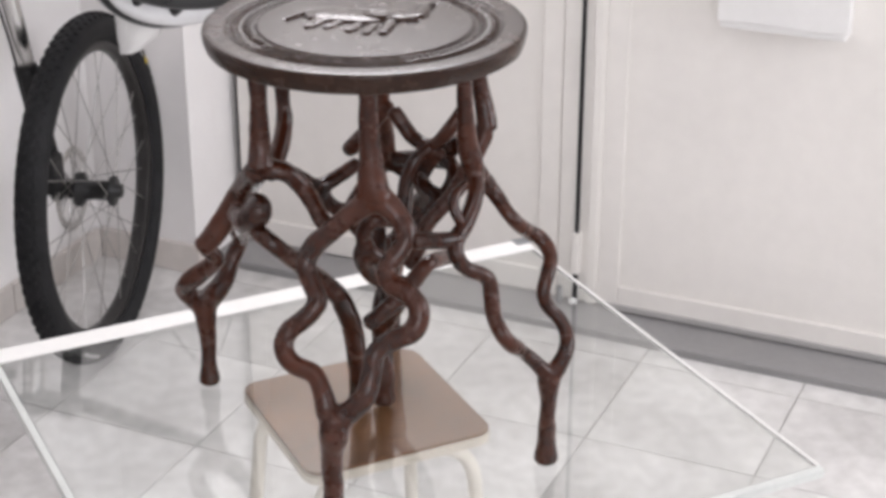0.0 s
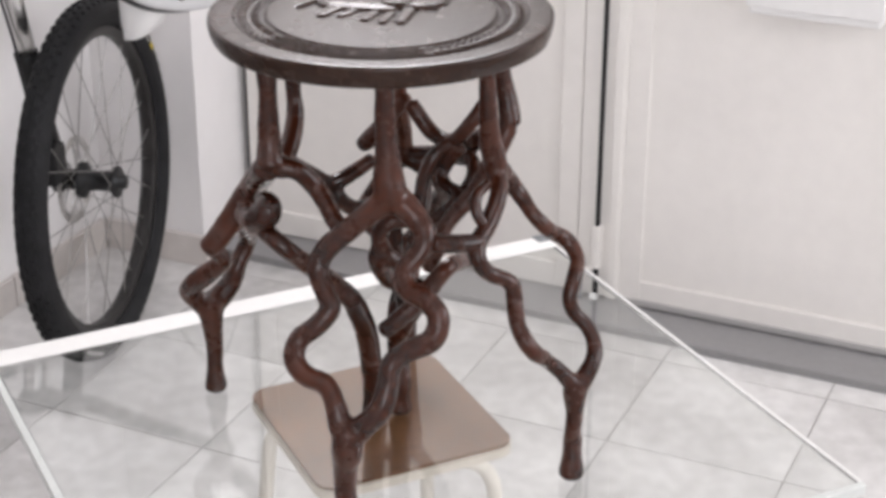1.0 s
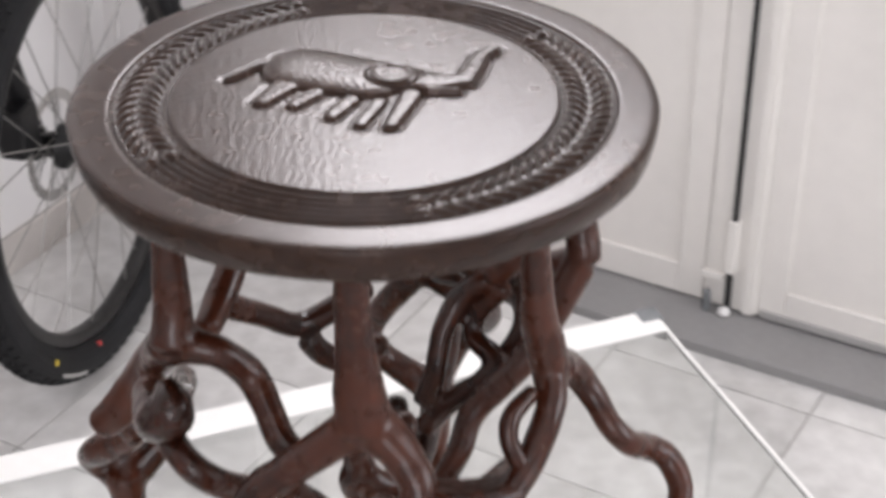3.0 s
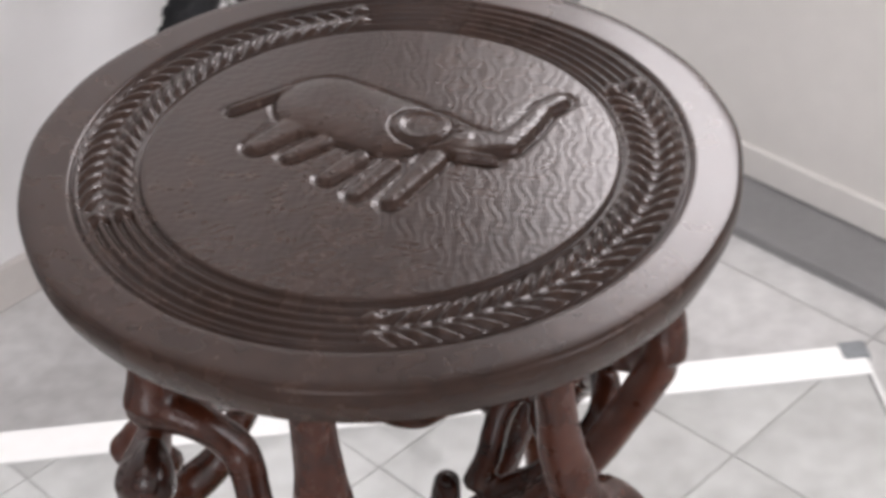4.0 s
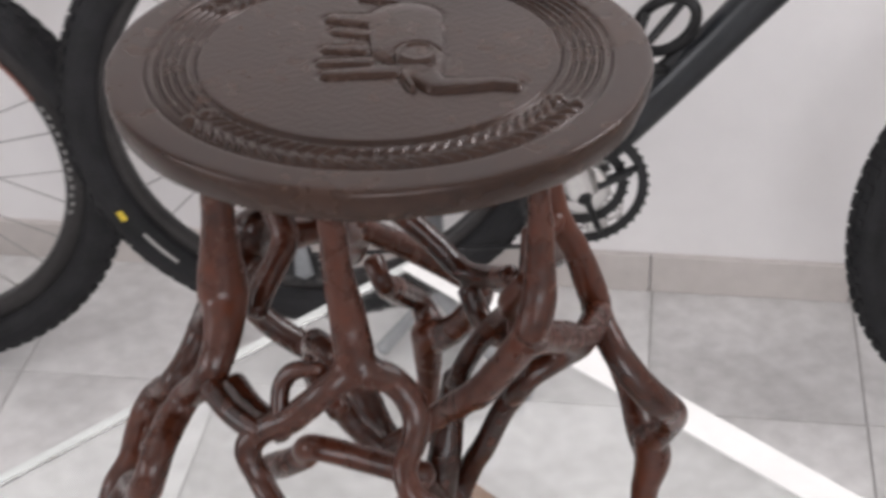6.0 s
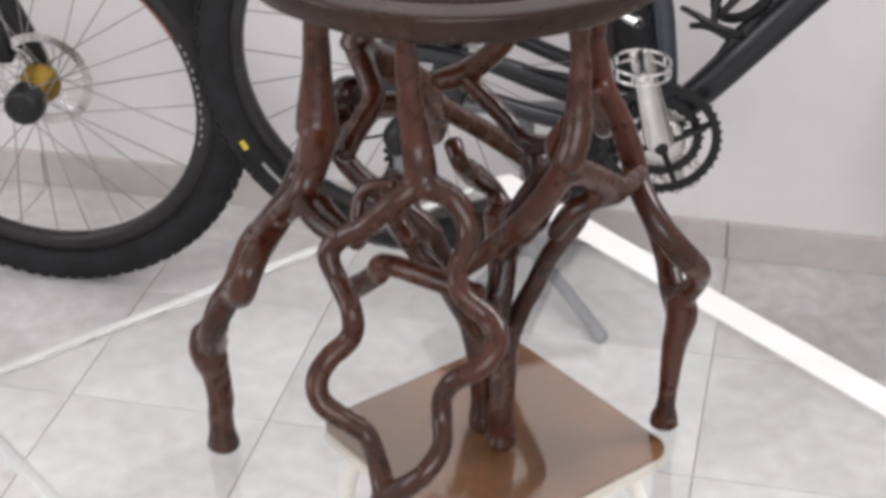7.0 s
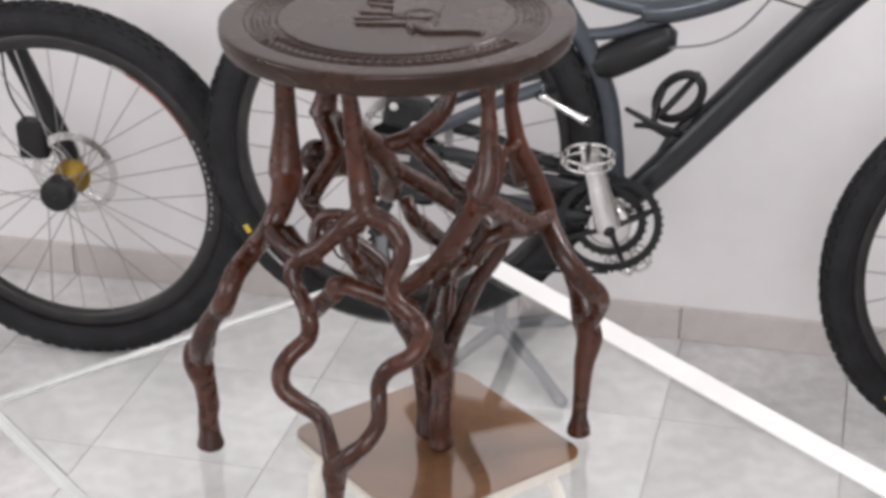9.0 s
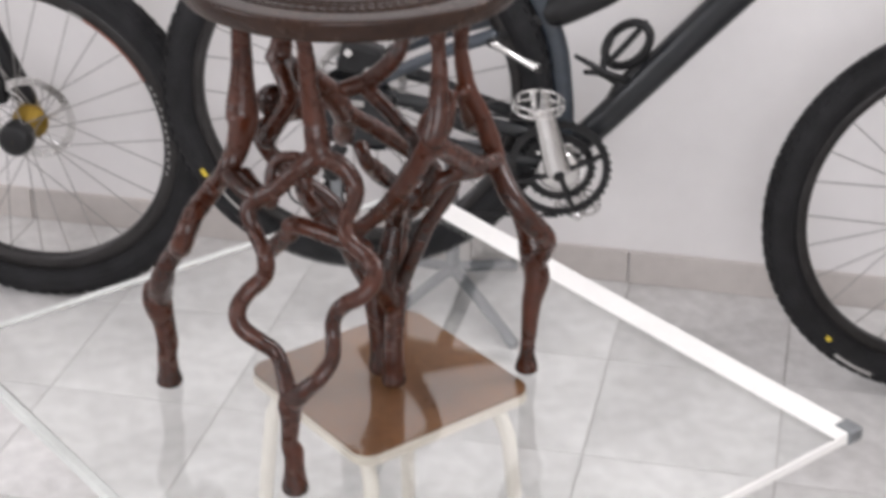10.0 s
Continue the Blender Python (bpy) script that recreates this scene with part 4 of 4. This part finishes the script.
tube("gear_cable", [(*bp(-0.287, 0.39, 0.098), 0.0022), (*bp(-0.348, 0.37, 0.10), 0.0022), (*bp(-0.351, 0.32, 0.10), 0.0022), (*bp(-0.308, 0.305, 0.10), 0.0022), (*bp(-0.287, 0.35, 0.098), 0.0022)], BLACKMETAL, bike_a, "looped black cable end")
bm = bmesh.new()
add_box(bm, -0.036, 0.034, -0.020, 0.020, -0.026, 0.028, 0.009)
o = part("brake_caliper", bm, BLACKMETAL, bike_a, "black rear brake caliper")
o.matrix_basis = beside(-0.235, 0.560, 0.060, 15)
for dy, dz in ((-0.022, 0.012), (0.018, -0.010)):
    bm = bmesh.new()
    bmesh.ops.create_cone(bm, segments=10, radius1=0.008, radius2=0.007, depth=0.006, cap_ends=True, matrix=Matrix.Translation((dy, -0.022, dz)) @ Matrix.Rotation(radians(90), 4, "X"))
    b = part("bolt", bm, SILVER, o, "silver bolt")
bm = bmesh.new()
add_box(bm, -0.030, 0.030, -0.0015, 0.0015, -0.0055, 0.0055, 0.001)
o = part("stay_label", bm, PALE, bike_a, "white printed label")
o.matrix_basis = beside(-0.258, 0.492, 0.0885, 4)
# bottle cage on the down tube
bm = bmesh.new()
loop = []
for k in range(17):
    a = 2 * math.pi * k / 16
    u, v = 0.048 * math.cos(a), 0.027 * math.sin(a)
    loop.append((*bp(0.196 + 0.57 * u - 0.82 * v, 0.575 + 0.82 * u + 0.57 * v, 0.022 * math.cos(a + 0.6)), 0.0078))
add_tube(bm, loop, 8, 3)
add_tube(bm, [(*bp(0.165, 0.545, 0.012), 0.0055), (*bp(0.196, 0.578, 0.0), 0.006), (*bp(0.226, 0.612, -0.012), 0.0055)], 8, 3)
add_tube(bm, [(*bp(0.172, 0.470), 0.008), (*bp(0.205, 0.512), 0.013), (*bp(0.258, 0.570), 0.008)], 8, 4, flat=1.4)
add_tube(bm, [(*bp(0.198, 0.515, 0.01), 0.007), (*bp(0.165, 0.530, 0.02), 0.0065), (*bp(0.135, 0.548, 0.022), 0.005), (*bp(0.112, 0.556, 0.01), 0.004)], 8, 4)
add_tube(bm, [(*bp(0.190, 0.500, -0.01), 0.007), (*bp(0.155, 0.515, -0.02), 0.006), (*bp(0.128, 0.520, -0.01), 0.0045)], 8, 4)
add_tube(bm, [(*bp(0.160, 0.532, 0.02), 0.0055), (*bp(0.158, 0.552, 0.012), 0.005), (*bp(0.172, 0.590, 0.0), 0.0055)], 8, 4)
part("bottle_cage", bm, BLACKMETAL, bike_a, "empty black plastic bottle cage", smooth=True)
# fork of the turned front wheel
fm = FRONT


def fork(bike, fm, rake, lower, upper, top=0.36):
    """A fork with one leg, on the wheel's wall side, clamped twice to the steerer."""
    def at(z, y):
        return fm @ Vector((-0.012 - rake * z, y, z))
    bm = bmesh.new()
    add_tube(bm, [(*at(-0.012, 0.070), 0.017), (*at(0.05, 0.071), 0.0205), (*at(0.16, 0.072), 0.0190), (*at(top - 0.08, 0.072), 0.0200), (*at(top, 0.072), 0.0215)], 14, 5)
    part("fork_leg", bm, lower, bike, "black single fork leg", smooth=True)
    bm = bmesh.new()
    add_tube(bm, [(*at(top - 0.005, 0.072), 0.0180), (*at(0.50, 0.072), 0.0180), (*at(0.66, 0.072), 0.0180)], 14, 3)
    part("stanchion", bm, upper, bike, smooth=True)
    for z in (0.52, 0.645):
        bm = bmesh.new()
        add_tube(bm, [(*at(z, 0.096), 0.017), (*at(z, 0.072), 0.026), (*at(z, 0.030), 0.020), (*at(z, 0.0), 0.024), (*at(z, -0.018), 0.016)], 12, 4)
        part("fork_clamp", bm, lower, bike, smooth=True)
    bm = bmesh.new()
    add_box(bm, -0.100, -0.045, 0.036, 0.076, 0.025, 0.095, 0.008)
    o = part("brake_caliper", bm, lower, bike, "black disc brake caliper")
    o.matrix_basis = fm
    bm = bmesh.new()
    add_tube(bm, [(*(fm @ Vector(p)), 0.0024) for p in ((-0.085, 0.055, 0.09), (-0.115, 0.062, 0.16), (-0.12, 0.075, 0.30), (-0.16, 0.085, 0.46), (-0.21, 0.08, 0.62))], 8, 6)
    part("brake_hose", bm, lower, bike, smooth=True)


fork(bike_a, fm, 0.27, BLACKMETAL, SILVER, 0.27)
tube("steerer", [(*(fm @ Vector((-0.15, 0, 0.52))), 0.018), (*(fm @ Vector((-0.20, 0, 0.66))), 0.018)], BLACKMETAL, bike_a)
tube("handlebar", [(*(fm @ Vector((-0.23, -0.31, 0.68))), 0.012), (*(fm @ Vector((-0.19, -0.12, 0.665))), 0.0145), (*(fm @ Vector((-0.16, 0, 0.66))), 0.016), (*(fm @ Vector((-0.19, 0.10, 0.665))), 0.0145), (*(fm @ Vector((-0.21, 0.16, 0.68))), 0.012)], BLACKMETAL, bike_a, seg=12)

# second bicycle, of which the front wheel and fork come into view
bike_b = thing("bicycle", "black mountain bicycle front end with gold hub and black fork", "bicycle", group="bicycles by the wall")
fb = upright(-0.9124, -0.8745, 0.3444, 93.2, 4.0)
wheel("front_wheel", bike_b, fb, 1, GOLD, decals=[(26, 58, 0.268, 0.0022, ORANGE, "faded reddish printed line"), (58, 64, 0.268, 0.0022, PALE, "worn pale lettering strip")] + [(a, a + 1.6, 0.272 + 0.0020 * (a % 2), 0.0016, PALE, "worn pale lettering strip") for a in range(-14, 24, 3)], R=0.3444, w=0.0295, deep=0.081)
fork(bike_b, fb, 0.36, BLACKMETAL, STEEL)
lathe_c = lathe("axle_knob", [(0.001, -0.056), (0.022, -0.055), (0.029, -0.051), (0.031, -0.042), (0.031, -0.022), (0.026, -0.014), (0.012, -0.012)], BLACKMETAL, bike_b, seg=20)
lathe_c.matrix_basis = fb
tube("steerer", [(*(fb @ Vector((-0.17, 0, 0.52))), 0.018), (*(fb @ Vector((-0.235, 0, 0.68))), 0.018)], BLACKMETAL, bike_b)
tube("down_tube", [(*(fb @ Vector((-0.20, 0, 0.56))), 0.024), (*(fb @ Vector((-0.45, 0, 0.30))), 0.024), (*(fb @ Vector((-0.68, 0, 0.0))), 0.022)], BLACKFRAME, bike_b)
tube("top_tube", [(*(fb @ Vector((-0.22, 0, 0.63))), 0.018), (*(fb @ Vector((-0.55, 0, 0.50))), 0.017), (*(fb @ Vector((-0.80, 0, 0.42))), 0.017)], BLACKFRAME, bike_b)

# floor stand under the raised bicycle
stand = thing("bicycle_stand", "grey metal star-foot stand holding up the bicycle", "bicycle stand", Matrix.Translation((-1.11, -0.125, 0)))
for dx, dy in ((0.20, 0.155), (-0.10, 0.10), (0.11, -0.07), (-0.07, -0.11)):
    tube("foot", [(0, 0, 0.045, 0.012), (dx * 0.5, dy * 0.5, 0.030, 0.011), (dx, dy, 0.011, 0.011)], STANDM, stand)
tube("post", [(0, 0, 0.03, 0.014), (0.01, 0, 0.17, 0.013), (0.03, 0, 0.31, 0.012)], STANDM, stand)
tube("cradle", [(0.03 + 0.02, -0.16, 0.315, 0.011), (0.03, 0.0, 0.315, 0.011), (0.05, 0.16, 0.345, 0.011)], STANDM, stand)
tube("fork_arm", [(0.05, -0.16, 0.315, 0.010), (0.075, -0.18, 0.40, 0.010), (0.09, -0.185, 0.49, 0.009)], STANDM, stand)

# helmet hanging from the handlebar
helmet = thing("bicycle_helmet", "black and white vented bicycle helmet hanging from the handlebar", "helmet", pose(-0.8056, 0.790, 0.740, 12, 12, 60) @ Matrix.Scale(1.12, 4))
for k in range(7):
    v = (k - 3) / 3.2
    wdt = math.sqrt(max(0.05, 1 - v * v))
    rows = []
    for j in range(9):
        a = radians(12 + 156 * j / 8)
        rows.append((0.125 * math.cos(a) * (0.75 + 0.25 * wdt), 0.085 * v, -0.095 * math.sin(a) * wdt + 0.05, 0.0135))
    tube("shell_rib", rows, HELMETW if k % 2 else HELMETB, helmet, "white rib" if k % 2 else "black rib", seg=10, flat=1.25)
for j in (2, 4, 6):
    a = radians(12 + 156 * j / 8)
    rows = []
    for k in range(7):
        v = (k - 3) / 3.2
        wdt = math.sqrt(max(0.05, 1 - v * v))
        rows.append((0.12 * math.cos(a) * (0.75 + 0.25 * wdt), 0.085 * v, -0.086 * math.sin(a) * wdt + 0.05, 0.011))
    tube("shell_bridge", rows, HELMETB, helmet, seg=8)
tube("strap", [(0.06, -0.07, 0.05, 0.004), (0.03, -0.03, 0.14, 0.004), (-0.02, 0.02, 0.20, 0.004), (-0.06, 0.06, 0.05, 0.004)], BLACKMETAL, helmet, flat=0.4)

# white cloth pouch hanging under the helmet
pouch = thing("cloth_pouch", "white cloth pouch hanging under the bicycle helmet", "pouch", pose(-0.8286, 0.770, 0.622, 0, 0, 37))
bm = bmesh.new()
rows = []
for z, hw, hd, sh in ((0.0, 0.008, 0.004, -0.036), (0.006, 0.018, 0.010, -0.028), (0.03, 0.034, 0.020, -0.014), (0.07, 0.043, 0.026, -0.006), (0.11, 0.044, 0.024, -0.004), (0.15, 0.034, 0.016, 0.0), (0.18, 0.020, 0.012, 0.004), (0.21, 0.013, 0.010, 0.004)):
    rows.append([bm.verts.new((sh + hw * math.cos(a) + 0.003 * math.sin(5 * a + 30 * z), hd * math.sin(a), z)) for a in (2 * math.pi * k / 20 for k in range(20))])
for a, b in zip(rows, rows[1:]):
    for k in range(20):
        bm.faces.new((a[k - 1], a[k], b[k], b[k - 1]))
bm.faces.new(rows[0][::-1])
bm.faces.new(rows[-1])
part("bag", bm, BOXM, pouch, smooth=True)
tube("cord", [(0.004, 0, 0.205, 0.003), (0.0, 0.004, 0.25, 0.003), (0.006, 0, 0.30, 0.003)], BOXM, pouch)

# ---- floor tiles ----
bm = bmesh.new()
add_box(bm, -TS / 2 + 0.0012, TS / 2 - 0.0012, -TS / 2 + 0.0012, TS / 2 - 0.0012, -0.008, 0.0, 0.0005)
first = part("floor_tile", bm, TILE, floor)
first.matrix_basis = pose(0.008 + TS / 2, 0.2003 + TS / 2, 0)
rt = random.Random(3)
for i in range(-5, 9):
    for j in range(-11, 4):
        x, y = 0.008 + TS * (i + 0.5), 0.2003 + TS * (j + 0.5)
        if (i, j) != (0, 0) and x - TS / 2 < FX1 and y < 1.4:
            again(first, pose(x, y, 0, 0, 0, 90 * rt.randrange(4)), floor)
